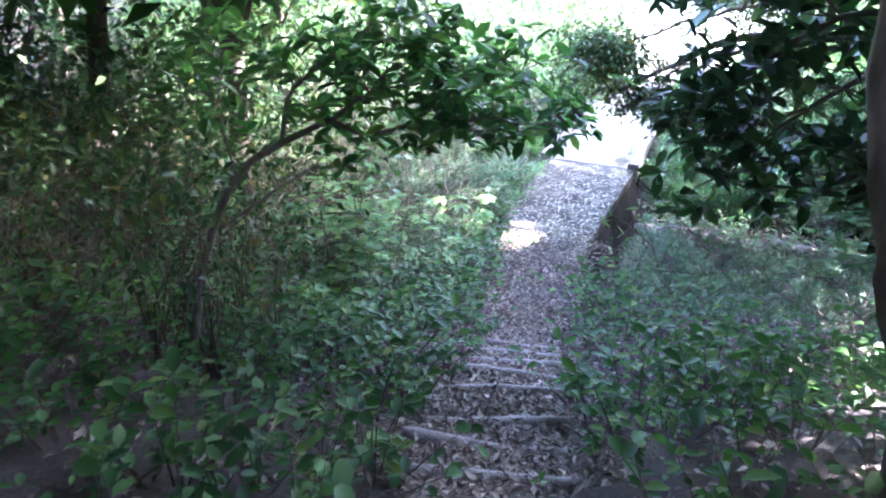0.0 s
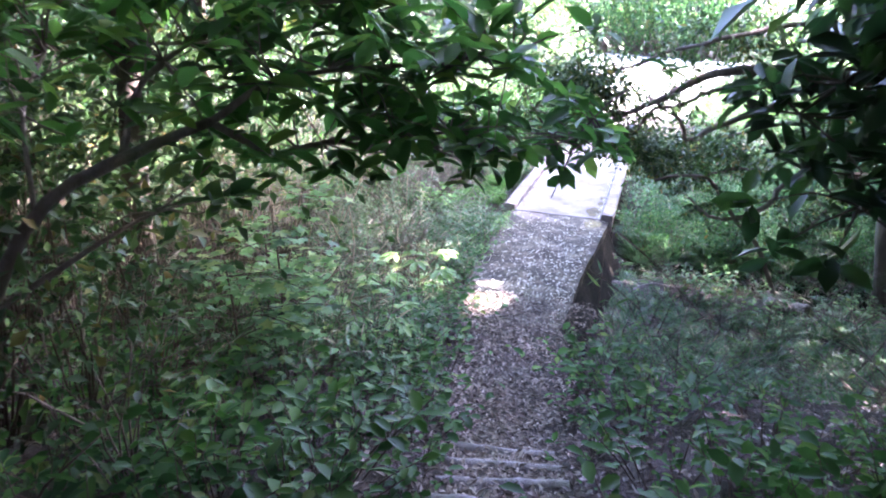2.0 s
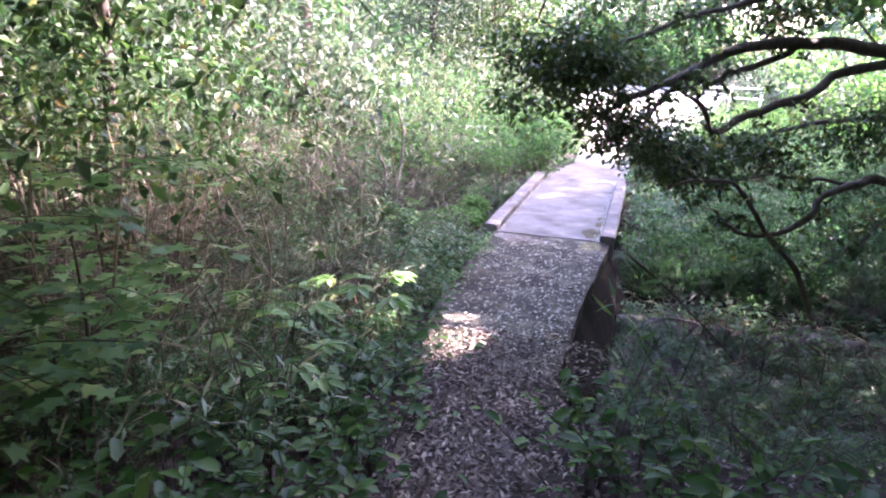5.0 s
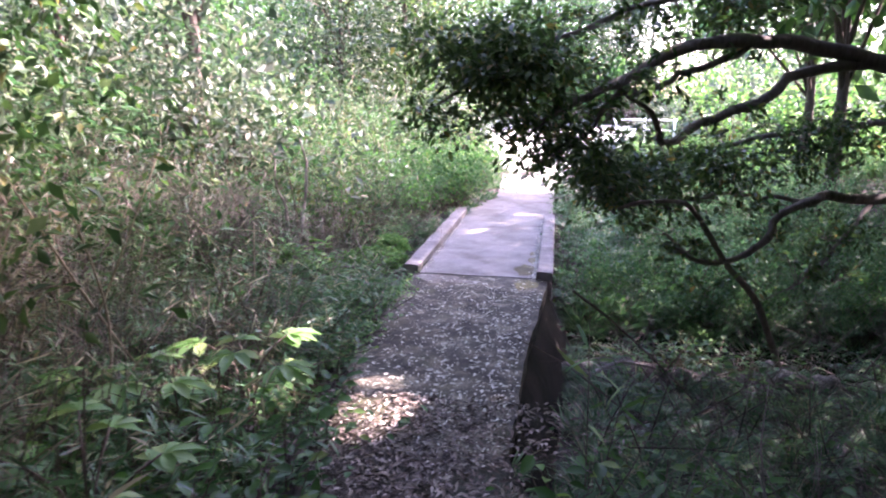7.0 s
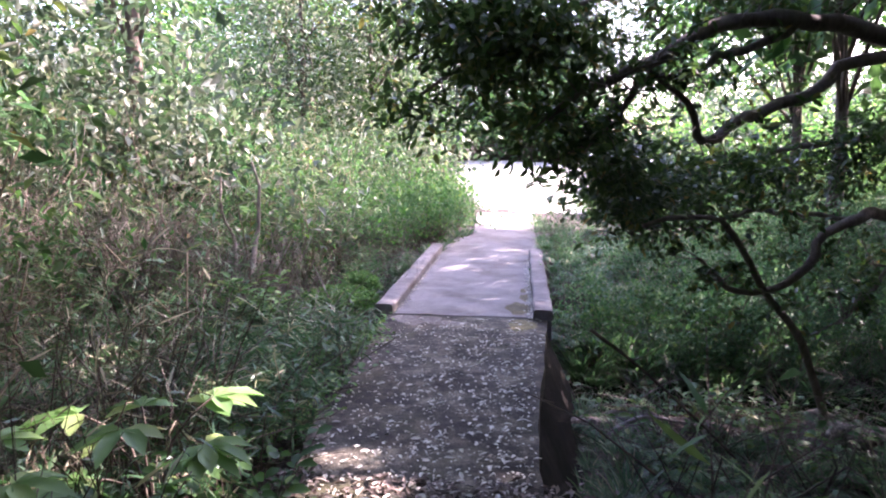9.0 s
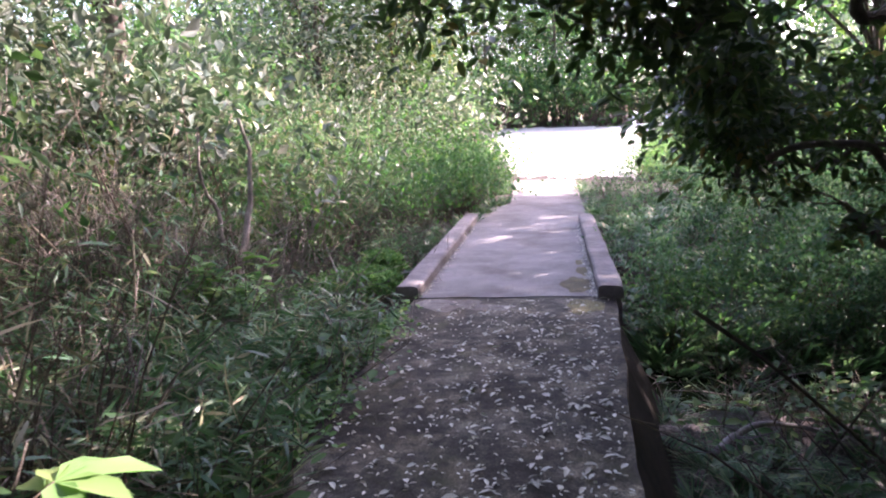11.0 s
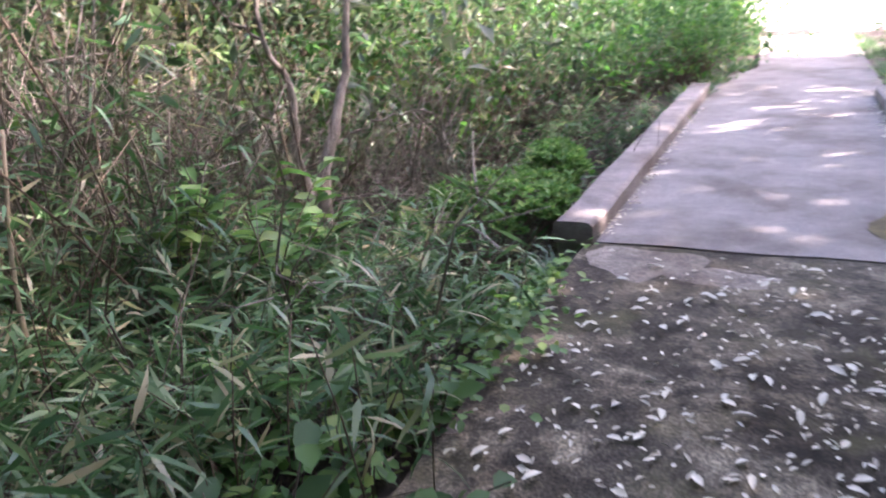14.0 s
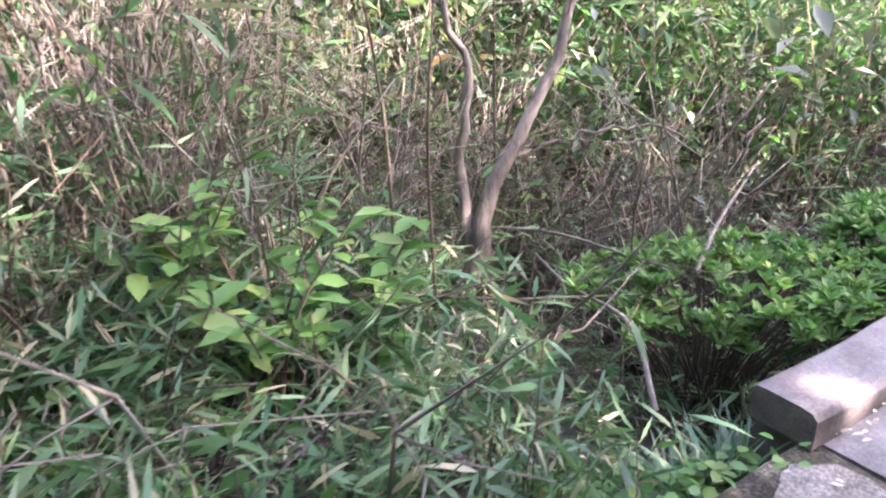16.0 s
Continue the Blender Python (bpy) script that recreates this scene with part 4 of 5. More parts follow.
# ---- gnarled evergreen at the stream ----
def build_stream_tree():
    e = empty("gnarled_tree", "gnarled dark evergreen with crooked limbs reaching over the bridge", "tree")
    s = Soup()
    tube(s, spline([(3.75, 14.7, -3.9), (3.5, 14.7, -2.6), (3.48, 14.7, -1.6), (3.3, 14.25, -0.2), (3.0, 14.4, 1.8), (2.8, 14.6, 4.0)], 18), 0.2, 0.09, 10, 0, 0.06)
    part("trunk", s.mesh("trunk", [M_BARK]), e, "dark rough trunk")
    s = Soup()
    tube(s, spline([(1.9, 13.95, -4.0), (1.5, 13.65, -3.15), (1.27, 13.5, -2.75), (0.9, 13.25, -2.37), (0.6, 13.0, -1.95), (0.42, 12.9, -1.72), (0.25, 12.77, -1.6), (-0.2, 12.45, -1.57), (-0.45, 12.3, -1.63)], 26), 0.045, 0.02, 8, 0, 0.08)
    part("stem", s.mesh("stem", [M_BARKP]), e, "bent second stem rising from the bank")
    limbs = [(0.105, 30, 0.5, [(3.35, 14.3, -0.15), (2.5, 13.72, -0.09), (1.62, 13.15, 0.02), (1.05, 12.78, 0.07), (0.38, 12.35, 0.04), (0.0, 12.1, -0.07), (-0.55, 11.74, -0.38), (-0.95, 11.5, -0.55), (-1.3, 11.4, -0.8)]),
             (0.07, 16, 0.35, [(2.5, 13.72, -0.12), (1.9, 13.33, -0.12), (1.2, 12.88, -0.3), (0.97, 12.73, -0.49), (0.4, 12.36, -0.69), (0.18, 12.22, -0.8), (0.0, 12.1, -0.92), (-0.13, 12.01, -0.89), (-0.2, 11.97, -0.74), (-0.37, 11.86, -0.57), (-0.7, 11.7, -0.35)]),
             (0.04, 34, 0.4, [(0.75, 12.58, 0.05), (0.3, 12.3, -0.22), (0.0, 12.1, -0.3), (-0.31, 11.9, -0.47), (-0.61, 11.7, -0.52), (-0.73, 11.63, -0.71), (-0.91, 11.51, -0.9), (-1.25, 11.3, -1.1)]),
             (0.075, 26, 0.45, [(3.48, 14.75, -1.6), (2.95, 14.66, -1.72), (2.29, 14.21, -1.64), (1.96, 13.97, -1.69), (1.54, 13.68, -1.82), (1.38, 13.56, -2.12), (1.04, 13.33, -2.3), (0.61, 13.02, -2.3), (0.32, 12.82, -2.15), (0.12, 12.7, -1.95)]),
             (0.03, 26, 0.45, [(1.96, 13.97, -1.69), (1.3, 13.7, -1.62), (0.7, 13.5, -1.6), (0.2, 13.4, -1.75), (-0.4, 13.3, -1.7)]),
             (0.035, 26, 0.5, [(2.95, 14.66, -1.72), (2.5, 14.2, -2.1), (2.1, 13.9, -2.5), (1.7, 13.6, -2.7)]),
             (0.05, 40, 0.55, [(3.2, 14.25, 0.5), (2.2, 13.4, 0.7), (1.0, 12.6, 0.65), (0.0, 12.0, 0.4), (-0.9, 11.7, 0.1), (-1.7, 11.7, -0.3), (-2.4, 11.9, -0.7)]),
             (0.05, 40, 0.6, [(3.4, 14.4, -0.6), (2.6, 14.6, -0.8), (1.6, 14.7, -0.95), (0.7, 14.5, -1.2), (-0.1, 14.2, -1.4), (-0.6, 13.9, -1.6)])]
    tips = []
    for r, n, reach, l in limbs:
        s = Soup()
        line = spline(l, 26)
        line[1:-1] += rng.normal(0, 0.012, (24, 3))
        tube(s, line, r, r * 0.25, 8, 0, 0.08)
        tips.append(twiggy(s, line[9:], n, reach, up=0.12, r=0.008))
        part("limb", s.mesh("limb", [M_BARKP]), e, "crooked bare limb")
    tips = np.concatenate(tips)
    s = Soup()
    whorls(s, np.repeat(tips, 2, 0) + rng.normal(0, 0.06, (len(tips) * 2, 3)), 0.095, 8, 0.42, 0, OVAL, 0.7)
    for mid, ext, n in (((-1.7, 11.4, -0.25), (0.85, 0.5, 0.65), 84), ((-1.2, 11.6, -0.85), (0.5, 0.35, 0.3), 20), ((-0.75, 12.2, -1.1), (0.35, 0.3, 0.28), 24), ((-2.3, 11.8, -0.75), (0.4, 0.3, 0.2), 8), ((-0.4, 12.9, -1.4), (0.7, 0.5, 0.4), 40), ((0.4, 12.7, 0.45), (1.5, 0.6, 0.35), 42),
                        ((2.2, 14.3, -1.0), (1.1, 0.5, 0.45), 30), ((0.0, 13.9, -1.5), (0.9, 0.5, 0.45), 42), ((1.5, 14.4, -1.25), (0.9, 0.4, 0.4), 16), ((0.6, 13.0, -1.2), (0.6, 0.4, 0.3), 18), ((2.6, 14.3, -2.2), (0.7, 0.4, 0.4), 6)):
        cs = np.array(mid) + ball(n) * rng.uniform(0.2, 1, (n, 1)) * ext
        for c in cs[::3]:
            q = tips[np.argmin(np.linalg.norm(tips - c, axis=1))]
            tube(s, [q, (q + c) / 2 + rng.normal(0, 0.03, 3), c], 0.005, 0.002, 3, 1)
        cs = cs[~((cs[:, 0] < -1.0) & (cs[:, 2] < -1.05))]
        crown_leaves(s, cs, 0.13, 34, 0.098, 0.42, OVAL, 0)
    # Upper crown and two loose clumps above the view, added to cast shade.
    cs = np.array([2.1, 14.8, 3.3]) + ball(95) * rng.uniform(0.4, 1, (95, 1)) * [3.4, 2.8, 1.7]
    crown_leaves(s, cs[~sun_gap(cs, 0.7)], 0.4, 60, 0.12, 0.5, KITE, 0)
    cs = np.array([0.4, 12.0, 4.0]) + ball(70) * rng.uniform(0.2, 1, (70, 1)) * [1.9, 1.6, 1.0]
    crown_leaves(s, cs[~sun_gap(cs, 0.7)], 0.4, 40, 0.18, 0.5, KITE, 0)
    cs = np.array([0.5, 18.8, 5.2]) + ball(44) * rng.uniform(0.2, 1, (44, 1)) * [2.3, 2.2, 0.8]
    crown_leaves(s, cs[~sun_gap(cs, 0.7)], 0.4, 40, 0.18, 0.5, KITE, 0)
    v, f, m = s.baked()
    ok = ~sun_gap(v[f].mean(1), 0.36)
    t = Soup()
    t.add(v, f[ok], 0)
    t.m = [m[ok]]
    part("foliage", t.mesh("foliage", [M_BOUGH, M_BARKP]), e, "dense small dark green leaves, with unseen clumps added overhead for shade")


build_stream_tree()


# ---- single plants and wood beside the bridge ----
def lone(name, label, category, proto, mats, xyz, turn=0.0, size=1.0, group=""):
    s = Soup()
    place(s, proto, (0, 0, 0), turn, size)
    ob = new(name, s.mesh(name, mats))
    ob.matrix_basis = pose(*xyz)
    return tagged(ob, label, category, group)


def on_land(x, y, dz=0.0):
    return (x, y, float(land(x, y)) + dz)


def build_fatsia(x, y, size, h=0.6, n=9):
    """A shrub of long-stalked leaves, each cut into five lobes."""
    e = empty("fatsia", "shrub with large lobed bright green leaves beside the path", "shrub", on_land(x, y), "lobed-leaf shrubs")
    for k in range(n):
        a = 6.283 * k / n + rng.normal(0, 0.3)
        tip = np.array([math.cos(a) * 0.3, math.sin(a) * 0.3, h * rng.uniform(0.5, 1.1)])
        s = Soup()
        tube(s, spline([(0, 0, -0.05), tip * [0.3, 0.3, 0.7], tip], 5), 0.008, 0.005, 4, 1)
        for da in (-1.5, -0.75, 0, 0.75, 1.5):
            leaves(s, [tip], [(math.cos(a + da), math.sin(a + da), -0.15)], size * (1 - 0.22 * abs(da)), size * 0.34, OVAL, 0, twist=0.1)
        part("leaf", s.mesh("leaf", [M_LIME, M_STEM]), e)


for x, y, z in ((-3.15, 9.35, 0.27), (-3.6, 8.6, 0.25), (-2.9, 7.3, 0.2)):
    build_fatsia(x, y, z)
def build_leafy_shrub(x, y, h, stalks=6, per=16, leaf=0.14):
    e = empty("leafy_shrub", "young shrub with broad bright green pointed leaves", "shrub", on_land(x, y), "bright young shrubs")
    for k in range(stalks):
        a = 6.283 * k / stalks + rng.normal(0, 0.3)
        top = np.array([0.3 * math.cos(a), 0.3 * math.sin(a), h * rng.uniform(0.6, 1.1)])
        line = spline([(0, 0, -0.05), top * [0.3, 0.3, 0.5], top], 7)
        s = Soup()
        tube(s, line, 0.006, 0.003, 4)
        ob = part("stem", s.mesh("stem", [M_STEM]), e)
        t = rng.uniform(0.35, 1, per) * 6
        base = np.stack([np.interp(t, range(7), line[:, c]) for c in range(3)], -1)
        b = rng.uniform(0, 6.283, per)
        s = Soup()
        ll = leaf * rng.uniform(0.6, 1.2, per)
        leaves(s, base, np.stack([np.cos(b), np.sin(b), rng.uniform(-0.25, 0.5, per)], -1), ll, ll * 0.45, OVAL, 0, twist=0.35)
        part("foliage", s.mesh("foliage", [M_LIME]), ob)


build_leafy_shrub(-4.02, 13.0, 0.8)
build_leafy_shrub(-4.4, 12.8, 0.75)
build_leafy_shrub(-4.2, 13.4, 0.7, 5)


def azalea(w=0.8, h=0.2, rosettes=430):
    s = Soup()
    tips = ball(rosettes) * np.array([w, w * 0.6, h]) * rng.uniform(0.6, 1, (rosettes, 1)) + [0, 0, 0.75]
    tips = tips[tips[:, 2] > 0.66]
    for t in tips[::5]:
        tube(s, spline([(0.05 * rng.normal(), 0.05 * rng.normal(), -0.1), t * [0.5, 0.5, 0.6], t], 5), 0.008, 0.003, 3, 1)
    c = np.repeat(tips, 9, 0)
    a = rng.uniform(0, 6.283, len(c))
    leaves(s, c, np.stack([np.cos(a), np.sin(a), rng.uniform(0.2, 1.6, len(c))], -1), rng.uniform(0.05, 0.085, len(c)), 0.026, OVAL, 0, twist=0.3)
    return s.baked()


lone("azalea_mound", "low mound of yellow-green rosette leaves beside the kerb", "shrub", azalea(), [M_LIME, M_STEM], (-3.85, 15.1, -3.8), 1.1, 1.0)
lone("azalea_mound", "low mound of yellow-green rosette leaves beside the kerb", "shrub", azalea(0.5), [M_LIME, M_STEM], (-3.75, 16.3, -3.75), 2.0, 0.95)


def build_snag():
    e = empty("dead_sapling", "forked dead sapling with pale peeling bark", "dead tree")
    forks = [("stem", 0.05, [(-4.72, 14.2, -3.3), (-4.68, 14.3, -2.85), (-4.7, 14.45, -2.5), (-4.7, 14.62, -2.3), (-4.72, 14.8, -2.05), (-4.75, 14.95, -1.6), (-4.9, 15.1, -1.2)]),
             ("fork", 0.034, [(-4.7, 14.27, -2.95), (-4.8, 14.28, -2.6), (-4.82, 14.3, -2.35), (-4.86, 14.37, -2.08), (-4.95, 14.3, -1.8), (-5.0, 14.4, -1.3)]),
             ("fork", 0.014, [(-4.7, 14.45, -2.5), (-4.6, 14.8, -2.42), (-4.45, 15.1, -2.38), (-4.3, 15.3, -2.45)]),
             ("fork", 0.012, [(-4.95, 14.3, -1.8), (-5.1, 14.1, -1.6), (-5.2, 13.9, -1.2)])]
    for name, r, l in forks:
        s = Soup()
        line = spline(l, 16)
        line[1:-1] += rng.normal(0, 0.012, (14, 3))
        tube(s, line, r, r * 0.35, 6, 0, 0.08)
        ob = part(name, s.mesh(name, [M_TWIG]), e)
        for _ in range(8):
            s = Soup()
            twiggy(s, line[6:], 1, 0.35, up=0.4, r=0.004)
            part("twig", s.mesh("twig", [M_TWIG]), ob)


build_snag()


def stick(pts, r, label, mat, name="fallen_branch", twigs=0):
    s = Soup()
    line = spline(pts, 12)
    tube(s, line, r, r * 0.5, 6, 0, 0.06)
    if twigs:
        twiggy(s, line[3:], twigs, 0.35, r=r * 0.4)
    return tagged(new(name, s.mesh(name, [mat])), label, "branch")


stick([(-3.84, 14.87, -2.9), (-4.05, 15.3, -2.8), (-4.4, 16.1, -2.72)], 0.012, "broken pale stick caught in the undergrowth", M_TWIG)
stick([(-3.3, 14.0, -2.95), (-3.7, 14.3, -2.9), (-4.2, 14.45, -2.98), (-4.6, 14.6, -3.0)], 0.012, "thin pale stick lying across the ditch", M_TWIG, twigs=4)
stick([(-5.0, 14.2, -2.9), (-4.5, 14.6, -2.85), (-3.9, 14.9, -2.95)], 0.01, "thin pale stick lying across the ditch", M_TWIG, twigs=3)
stick([(-0.85, 12.2, -2.5), (-0.4, 12.3, -2.85), (0.2, 12.4, -3.4), (0.65, 12.45, -3.85)], 0.016, "dark dead branch leaning on the side wall", M_BARK, twigs=6)
stick([(-0.6, 12.75, -3.66), (-0.4, 12.95, -3.6), (-0.15, 13.1, -3.58), (0.3, 13.2, -3.68)], 0.03, "pale driftwood branch on the stream bank", M_LOG, twigs=2)


# ---- rocks ----
def rock_mesh(seed, squash=0.6):
    bm = bmesh.new()
    bmesh.ops.create_icosphere(bm, subdivisions=3, radius=1)
    for v in bm.verts:
        q = v.co * 1.1 + Vector((seed * 3.7, 0, 0))
        v.co *= 1 + 0.5 * noise.noise(q) + 0.22 * noise.noise(q * 2.6) + 0.08 * noise.noise(q * 6)
        v.co.z *= squash
    for f in bm.faces:
        f.smooth = True
    me = bpy.data.meshes.new("rock")
    bm.to_mesh(me)
    bm.free()
    me.materials.append(M_ROCK)
    return me


for k, (x, y, r, up) in enumerate(((-0.8, 13.2, 0.17, 0.06), (-0.58, 13.2, 0.19, 0.05), (-0.7, 13.5, 0.14, 0), (1.85, 14.0, 0.18, 0.05), (1.75, 13.2, 0.19, 0.1), (2.12, 13.25, 0.17, 0.1), (0.5, 13.3, 0.16, 0.02), (-0.6, 12.6, 0.15, 0), (1.2, 15.5, 0.15, 0))):
    ob = tagged(new("rock", rock_mesh(k)), "rounded grey-brown rock on the stream bank", "rock", "stream rocks")
    ob.matrix_basis = pose(*on_land(x, y, up), 0, 0, 50 * k) @ Matrix.Scale(r, 4)

for k, (x, y, r) in enumerate(((-0.1, 14.3, 1.0), (-0.76, 13.65, 0.7), (-0.8, 14.3, 0.8), (-0.15, 15.75, 1.35), (0.55, 15.9, 1.2), (-0.6, 15.3, 1.0), (1.3, 16.2, 1.3), (-0.85, 13.2, 0.7))):
    lone("sedge_tussock", "arching dark green sedge tussock by the water", "grass tussock", tuft(0.42, 150, 0, 0.008), [M_SASA], on_land(x, y), k, r, "sedge tussocks")
for k, (x, y) in enumerate(((-3.35, 10.9), (-3.5, 11.6), (-4.0, 10.4), (-3.8, 11.2), (-4.4, 11.8), (-4.6, 10.8), (-3.6, 10.7), (-3.2, 10.75), (-3.75, 9.9), (-4.3, 9.6), (-3.5, 10.3), (-4.9, 10.2))):
    lone("dry_tussock", "dry straw-coloured grass tussock", "grass tussock", tuft(0.4, 70, 0, 0.009), [M_STRAW], on_land(x, y), k, 0.9, "dry tussocks")


# ---- ivy along the slab ----
def build_ivy():
    s = Soup()
    n = 2400
    y = np.concatenate([rng.uniform(10.3, 14.1, 1500), np.minimum(rng.normal(13.8, 0.22, 900), 14.12)])
    x = -3.07 + 0.13 * rng.normal(size=n) + 0.1 * np.sin(y * 4) - 0.1 * (y > 13.6)
    b = np.stack([x, y, np.maximum(land(x, y), np.where(x > -2.95, DECK, -9)) + rng.uniform(0.02, 0.16, n)], -1)
    a = rng.uniform(0, 6.283, n)
    leaves(s, b, np.stack([np.cos(a), np.sin(a), rng.normal(0, 0.25, n)], -1), rng.uniform(0.03, 0.058, n), 0.036, OVAL, 0, twist=0.4)
    tagged(new("ivy", s.mesh("ivy", [M_LIME])), "small-leaved ivy creeping over the slab edge", "ivy", kind="stuff")


build_ivy()


# ---- white railing in the clearing ----
def build_railing():
    m, t, p = shader("white_paint")
    p.inputs["Base Color"].default_value = (0.8, 0.8, 0.78, 1)
    p.inputs["Roughness"].default_value = 0.5
    e = empty("railing", "white painted railing at the edge of the clearing", "railing", (1.1, 33.2, float(land(1.1, 33.2))))
    for x in (0.0, 1.1, 2.2):
        s = Soup()
        tube(s, [(x, 0, -0.1), (x, 0, 0.6), (x, 0, 1.32)], 0.05, 0.05, 8)
        part("post", s.mesh("post", [m]), e)
    for z in (1.24, 0.86):
        s = Soup()
        tube(s, [(-0.1, 0, z), (1.1, 0, z), (2.3, 0, z)], 0.035, 0.035, 8)
        part("rail", s.mesh("rail", [m]), e)


build_railing()


# ---- fallen leaves ----
def litter(name, label, x, y, z, size, mat, tilt=0.25, shape=OVAL, wide=0.42):
    n = len(x)
    s = Soup()
    a = rng.uniform(0, 6.283, n)
    leaves(s, np.stack([x, y, z], -1), np.stack([np.cos(a), np.sin(a), rng.normal(0.05, tilt, n)], -1), size * rng.uniform(0.5, 1.25, n), size * wide * rng.uniform(0.7, 1.1, n), shape, 0, twist=0.3)
    return tagged(new(name, s.mesh(name, [mat])), label, "leaf litter", kind="stuff")


n = 15000
ly = rng.uniform(0.2, 10.2, n)
lx = path_x(ly) + rng.normal(0, 0.36, n) * (half_width(ly) + 0.1) / 0.5
litter("leaf_litter", "brown fallen leaves carpeting the path and steps", lx, ly, np.where((ly > 9.35) & (lx > approach_sides(ly)[0]), np.maximum(land(lx, ly), DECK), land(lx, ly)) + rng.uniform(0.005, 0.035, n), 0.075, M_LITTER, 0.35, KITE, 0.36)
n = 9000
ly, lx = rng.uniform(1, 12.5, n), rng.uniform(-1.2, 5, n)
litter("leaf_litter", "brown fallen leaves on the forest floor", lx, ly, land(lx, ly) + rng.uniform(0.01, 0.04, n), 0.085, M_LITTER, 0.4, KITE, 0.4)
n = 5000
ly, lx = rng.uniform(1, 14, n), rng.uniform(-7, -1.5, n)
ok = clear(lx, ly)
litter("leaf_litter", "brown fallen leaves under the undergrowth", lx[ok], ly[ok], land(lx, ly)[ok] + 0.03, 0.085, M_LITTER, 0.4, KITE, 0.4)


def deck_leaf_spots(n, y0, y1):
    y = y0 + (y1 - y0) * rng.beta(1.0, 1.5, n)
    x = rng.uniform(-2.9, -1.16, n)
    a, b = approach_sides(y)
    ok = rng.uniform(size=n) < np.clip(0.35 + 0.65 * (x + 2.9) / 1.2, 0, 1)
    ok &= (x > a + 0.05) & (x < b - 0.03)
    return x[ok], y[ok]


lx, ly = deck_leaf_spots(2600, 9.3, 14.2)
litter("slab_leaves", "curled pale fallen leaves and crumbs on dark concrete", lx, ly, np.full(len(lx), DECK + 0.012), 0.034, M_FALLEN, 0.15)
gx, gy = -1.29 + 0.03 * rng.normal(size=420), 14.2 + 4.4 * rng.beta(1, 1.4, 420)
litter("kerb_leaves", "pale dry leaves gathered along the kerb foot", gx, gy, np.full(420, DECK + 0.022), 0.045, M_FALLEN, 0.2)
gx, gy = -2.855 + 0.02 * rng.normal(size=160), 14.3 + 4.2 * rng.beta(1, 1.2, 160)
litter("kerb_leaves", "pale dry crumbs lining the foot of the kerb", gx, gy, np.full(160, DECK + 0.022), 0.035, M_FALLEN, 0.2)
whole = empty("fallen_leaves", "scattered pale curled leaves on the concrete slab", "leaves")
shapes = []
for k in range(6):
    s = Soup()
    leaves(s, [(0, 0, 0.006)], [(1, 0.15 * (k - 2), 0.1)], 0.044 + 0.006 * k, 0.023 + 0.003 * (k % 3), OVAL, 0, twist=0.25)
    shapes.append(s.mesh("leaf", [M_FALLEN]))
lx, ly = deck_leaf_spots(420, 9.8, 14.2)
for k, (a, b) in enumerate(list(zip(lx, ly))[:290]):
    ob = part("leaf", shapes[k % 6], whole)
    ob.matrix_basis = pose(a, b, DECK + 0.008, rng.normal(0, 6), rng.normal(0, 8), rng.uniform(0, 360))


# ---- mortar and moss on the slab ----
def crust(name, label, cx, cy, rx, ry, mat, seed, parent, dz=0.0):
    """A thin uneven skin lying on the concrete."""
    bm = bmesh.new()
    k = 26
    ring, inner = [], []
    for i in range(k):
        a = 6.283 * i / k
        r = 1 + 0.45 * noise.noise(Vector((math.cos(a) * 1.6 + seed, math.sin(a) * 1.6, 0.3)))
        ring.append(bm.verts.new((cx + rx * r * math.cos(a), cy + ry * r * math.sin(a), DECK + dz + 0.001)))
        inner.append(bm.verts.new((cx + 0.8 * rx * r * math.cos(a), cy + 0.8 * ry * r * math.sin(a), DECK + dz + 0.0045)))
    for i in range(k):
        bm.faces.new((ring[i], ring[(i + 1) % k], inner[(i + 1) % k], inner[i]))
    bm.faces.new(inner)
    me = bpy.data.meshes.new(name)
    bm.to_mesh(me)
    bm.free()
    me.materials.append(mat)
    part(name, me, parent, label)


M_MORTAR = concrete_mat("mortar", (0.14, 0.125, 0.11), (0.30, 0.275, 0.24), 0.3, 0.5, 0.7)
M_MOSS = concrete_mat("moss", (0.045, 0.042, 0.016), (0.17, 0.15, 0.055), 0.8, 0.5, 0.8)
approach = bpy.data.objects["concrete_approach"]
crust("mortar_patch", "pale mortar smear beside the joint", -2.62, 14.0, 0.3, 0.2, M_MORTAR, 1, approach)
crust("mortar_patch", "pale mortar smear beside the joint", -2.2, 13.9, 0.24, 0.13, M_MORTAR, 5, approach)
crust("moss_patch", "yellow-green moss in the corner of the joint", -1.4, 13.95, 0.17, 0.24, M_MOSS, 9, approach)
bridge = bpy.data.objects["footbridge"]
crust("moss_patch", "yellow-green moss creeping along the kerb", -1.45, 14.72, 0.13, 0.42, M_MOSS, 13, bridge, 0.008)
crust("moss_patch", "yellow-green moss creeping along the kerb", -1.37, 15.5, 0.07, 0.4, M_MOSS, 17, bridge, 0.008)


# ---- canes and vines in the thicket ----
def cane(foot, top, r, mat, label, category="cane", bend=0.1):
    s = Soup()
    a, b = np.array(foot, float), np.array(top, float)
    mid = (a + b) / 2 + rng.normal(0, bend, 3) * [1, 1, 0.2]
    tube(s, spline([a, mid, b], 9), r, r * 0.5, 5, 0, 0.05)
    name = "bamboo_cane" if mat is M_CANE else "vine_stem"
    return tagged(new(name, s.mesh(name, [mat])), label, category, "stems in the thicket")


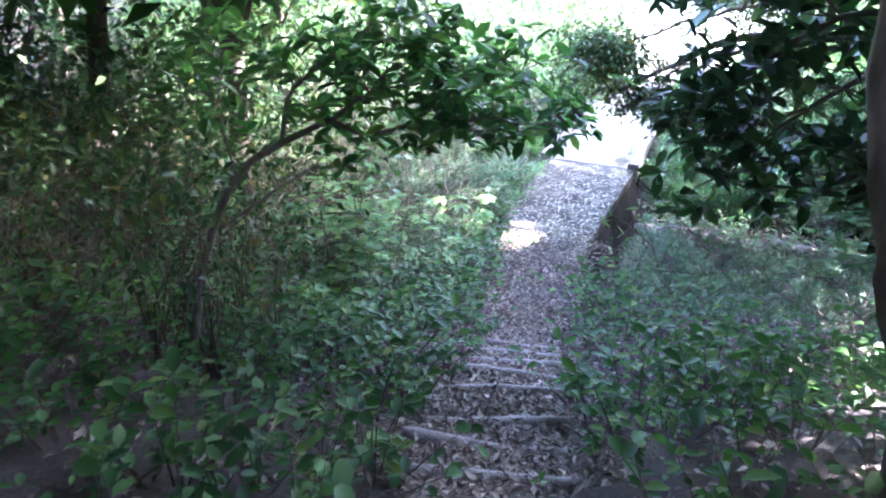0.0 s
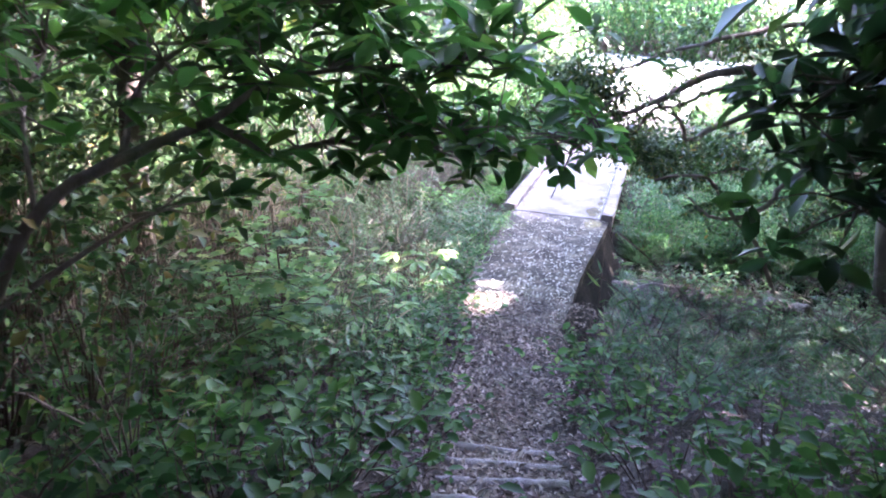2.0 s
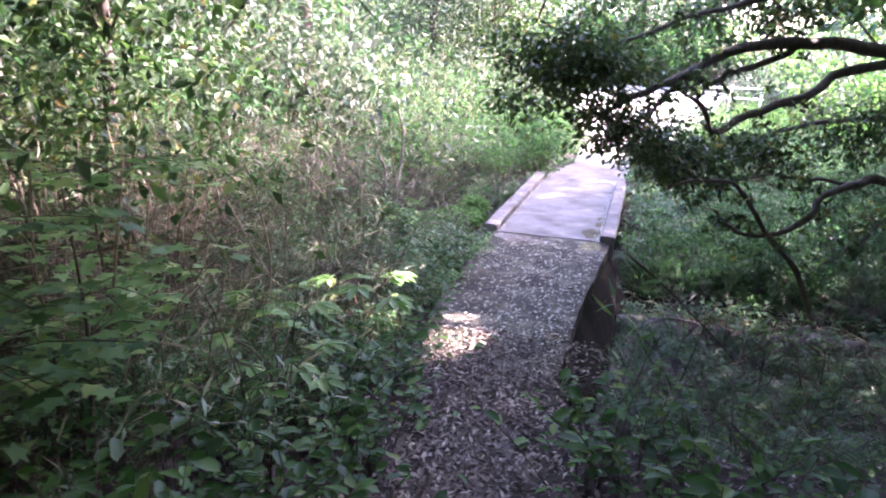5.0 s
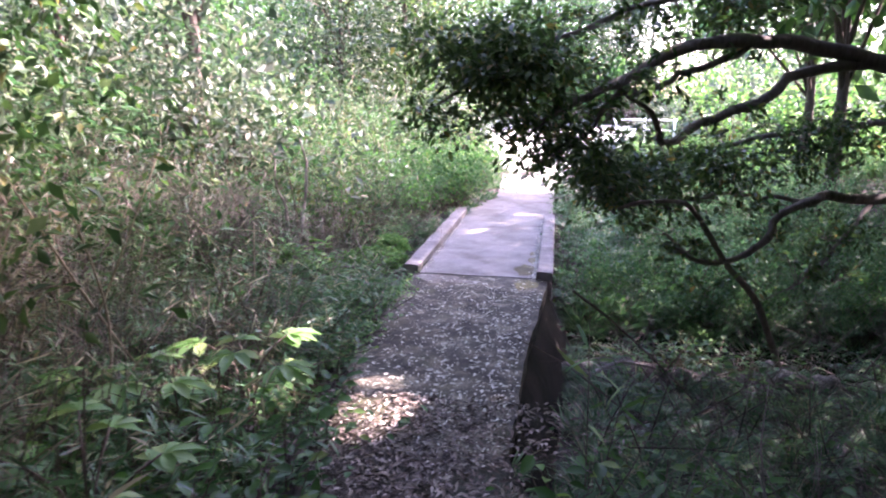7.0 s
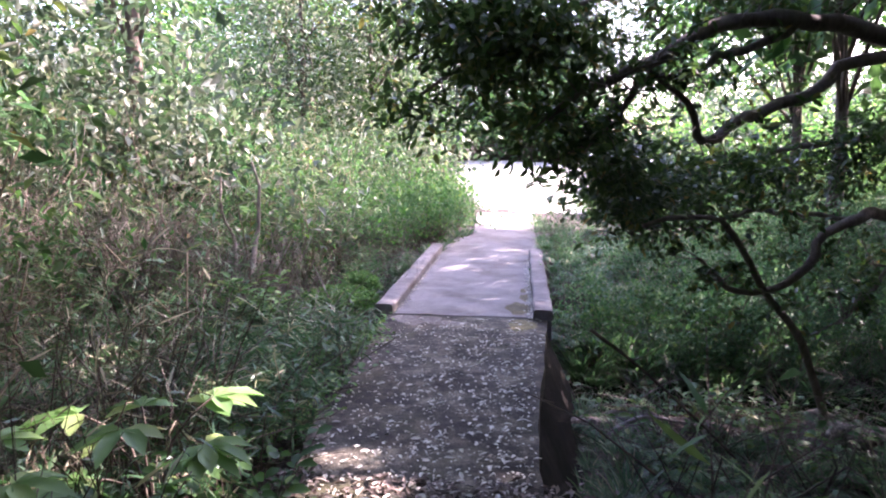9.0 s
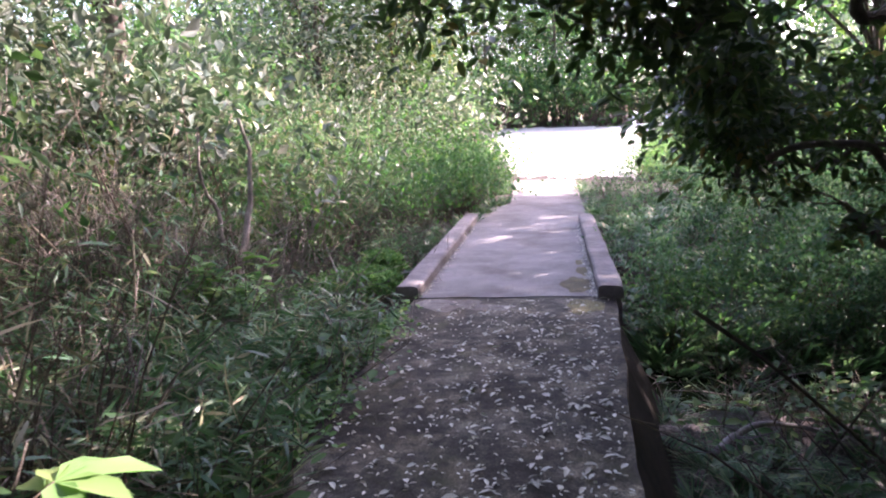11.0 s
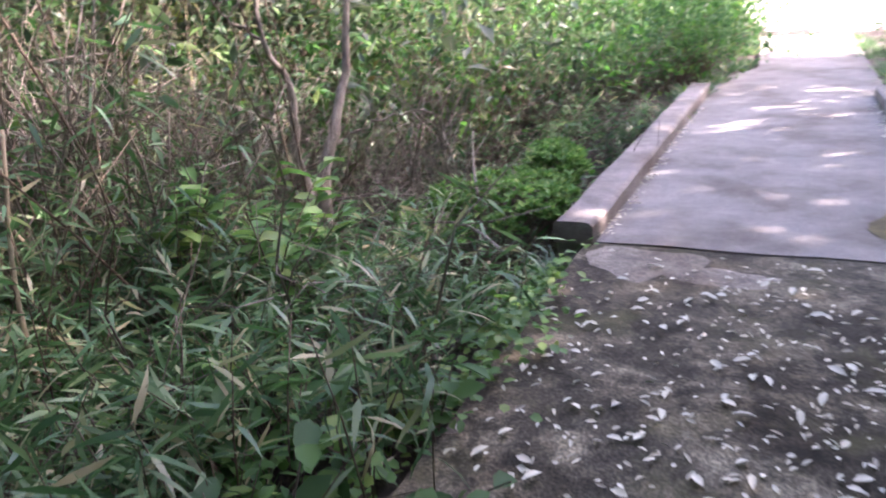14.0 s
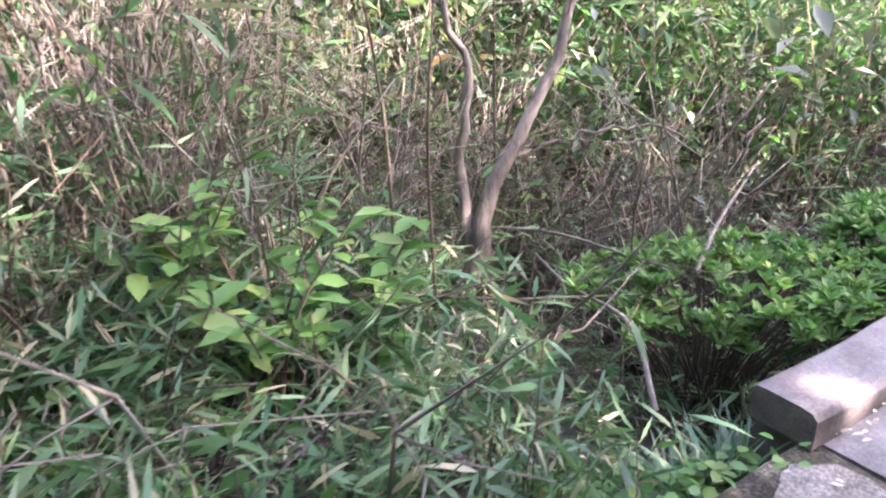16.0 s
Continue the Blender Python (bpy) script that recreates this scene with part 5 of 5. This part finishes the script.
M_CANE = bark_mat("dry_bamboo", (0.22, 0.17, 0.11), (0.42, 0.35, 0.25), 8)
lone("bamboo_culm", "tall bamboo grass culm with fans of long blades", "bamboo grass", sasa(2.1, 2, 0.06, 0.24, per=20), [M_SASA, M_STEM], on_land(-4.85, 13.05), 0.4, 1.0, "tall culms")
lone("bamboo_culm", "tall bamboo grass culm with fans of long blades", "bamboo grass", sasa(1.7, 2, 0.08, 0.22, per=18), [M_SASA, M_STEM], on_land(-5.1, 12.4), 1.9, 1.0, "tall culms")
lone("reed", "lone reed with drooping yellow-green blades by the path", "reed", sasa(1.3, 2, 0.04, 0.22, per=6), [M_LIME, M_STEM], on_land(-0.78, 8.4), 0.0, 1.0)
for k in range(30):
    x, y = rng.uniform(-6.2, -3.7), rng.uniform(6.4, 12.5)
    z = float(land(x, y))
    cane((x, y, z - 0.1), (x + rng.normal(0, 0.5), y + rng.normal(0, 0.5), z + rng.uniform(0.7, 1.9)), rng.uniform(0.008, 0.016), M_CANE, "dry pale bamboo cane leaning in the thicket")
for foot, top in (((-4.75, 13.0, -3.0), (-5.35, 13.0, -0.6)), ((-4.35, 13.65, -3.0), (-4.6, 13.6, -1.2)), ((-4.45, 13.9, -3.05), (-4.7, 14.1, -1.5)), ((-4.5, 12.8, -3.0), (-4.9, 12.6, -1.4)), ((-5.2, 14.8, -3.0), (-5.4, 14.9, -0.9))):
    cane(foot, top, 0.009, M_STEM, "dark thin vine stem climbing through the thicket", "vine", 0.06)


def build_maple(x, y, h, label, leafy, tiers=26, spread=0.75, leaf=0.1):
    """A sapling that holds its leaves in flat tiers."""
    e = empty("maple_sapling", label, "sapling", on_land(x, y), "lobed green saplings")
    s = Soup()
    line = spline([(0, 0, -0.1), (0.05, 0.03, h * 0.5), (-0.04, 0.06, h)], 9)
    tube(s, line, 0.014, 0.005, 5)
    part("stem", s.mesh("stem", [M_STEM]), e)
    tips = []
    for _ in range(tiers):
        s = Soup()
        q = line[rng.integers(4, 9)]
        a = rng.uniform(0, 6.283)
        tip = q + np.array([math.cos(a), math.sin(a), 0.1]) * spread * rng.uniform(0.3, 1)
        tube(s, spline([q, (q + tip) / 2 + [0, 0, 0.06], tip], 5), 0.004, 0.002, 3)
        part("twig", s.mesh("twig", [M_STEM]), e)
        tips += [q + (tip - q) * u for u in (0.5, 0.75, 1.0)]
    s = Soup()
    c = np.repeat(np.array(tips), 3, 0) + rng.normal(0, 0.06, (len(tips) * 3, 3)) * [1, 1, 0.3]
    a = rng.uniform(0, 6.283, len(c))
    leaves(s, c, np.stack([np.cos(a), np.sin(a), rng.normal(-0.1, 0.15, len(c))], -1), leaf * rng.uniform(0.7, 1.2, len(c)), leaf * 0.95, LOBED, 0, twist=0.2)
    part("foliage", s.mesh("foliage", [leafy]), e, "green lobed leaves in flat tiers")


for x, y, h in ((-3.3, 6.1, 1.55), (-3.9, 6.9, 1.5), (-3.2, 5.3, 1.2), (-4.6, 5.2, 1.9), (1.7, 5.4, 1.3), (2.2, 7.0, 1.4)):
    build_maple(x, y, h, "slender sapling with flat tiers of lobed green leaves", M_LIME if -4 < x < 0 and y > 6 else M_HERB)

# the second stem of the small evergreen, close beside the top of the steps
s = Soup()
tube(s, spline([(1.0, 1.72, -1.0), (0.72, 1.92, 0.2), (0.56, 2.08, 0.75), (0.47, 2.2, 1.12), (0.43, 2.45, 1.9), (0.55, 2.9, 3.2)], 24), 0.085, 0.05, 12, 0, 0.12)
part("trunk", s.mesh("trunk", [bark_mat("warm_bark", (0.07, 0.045, 0.03), (0.27, 0.19, 0.13), 9)]), bpy.data.objects["small_tree"], "pale brown second trunk")
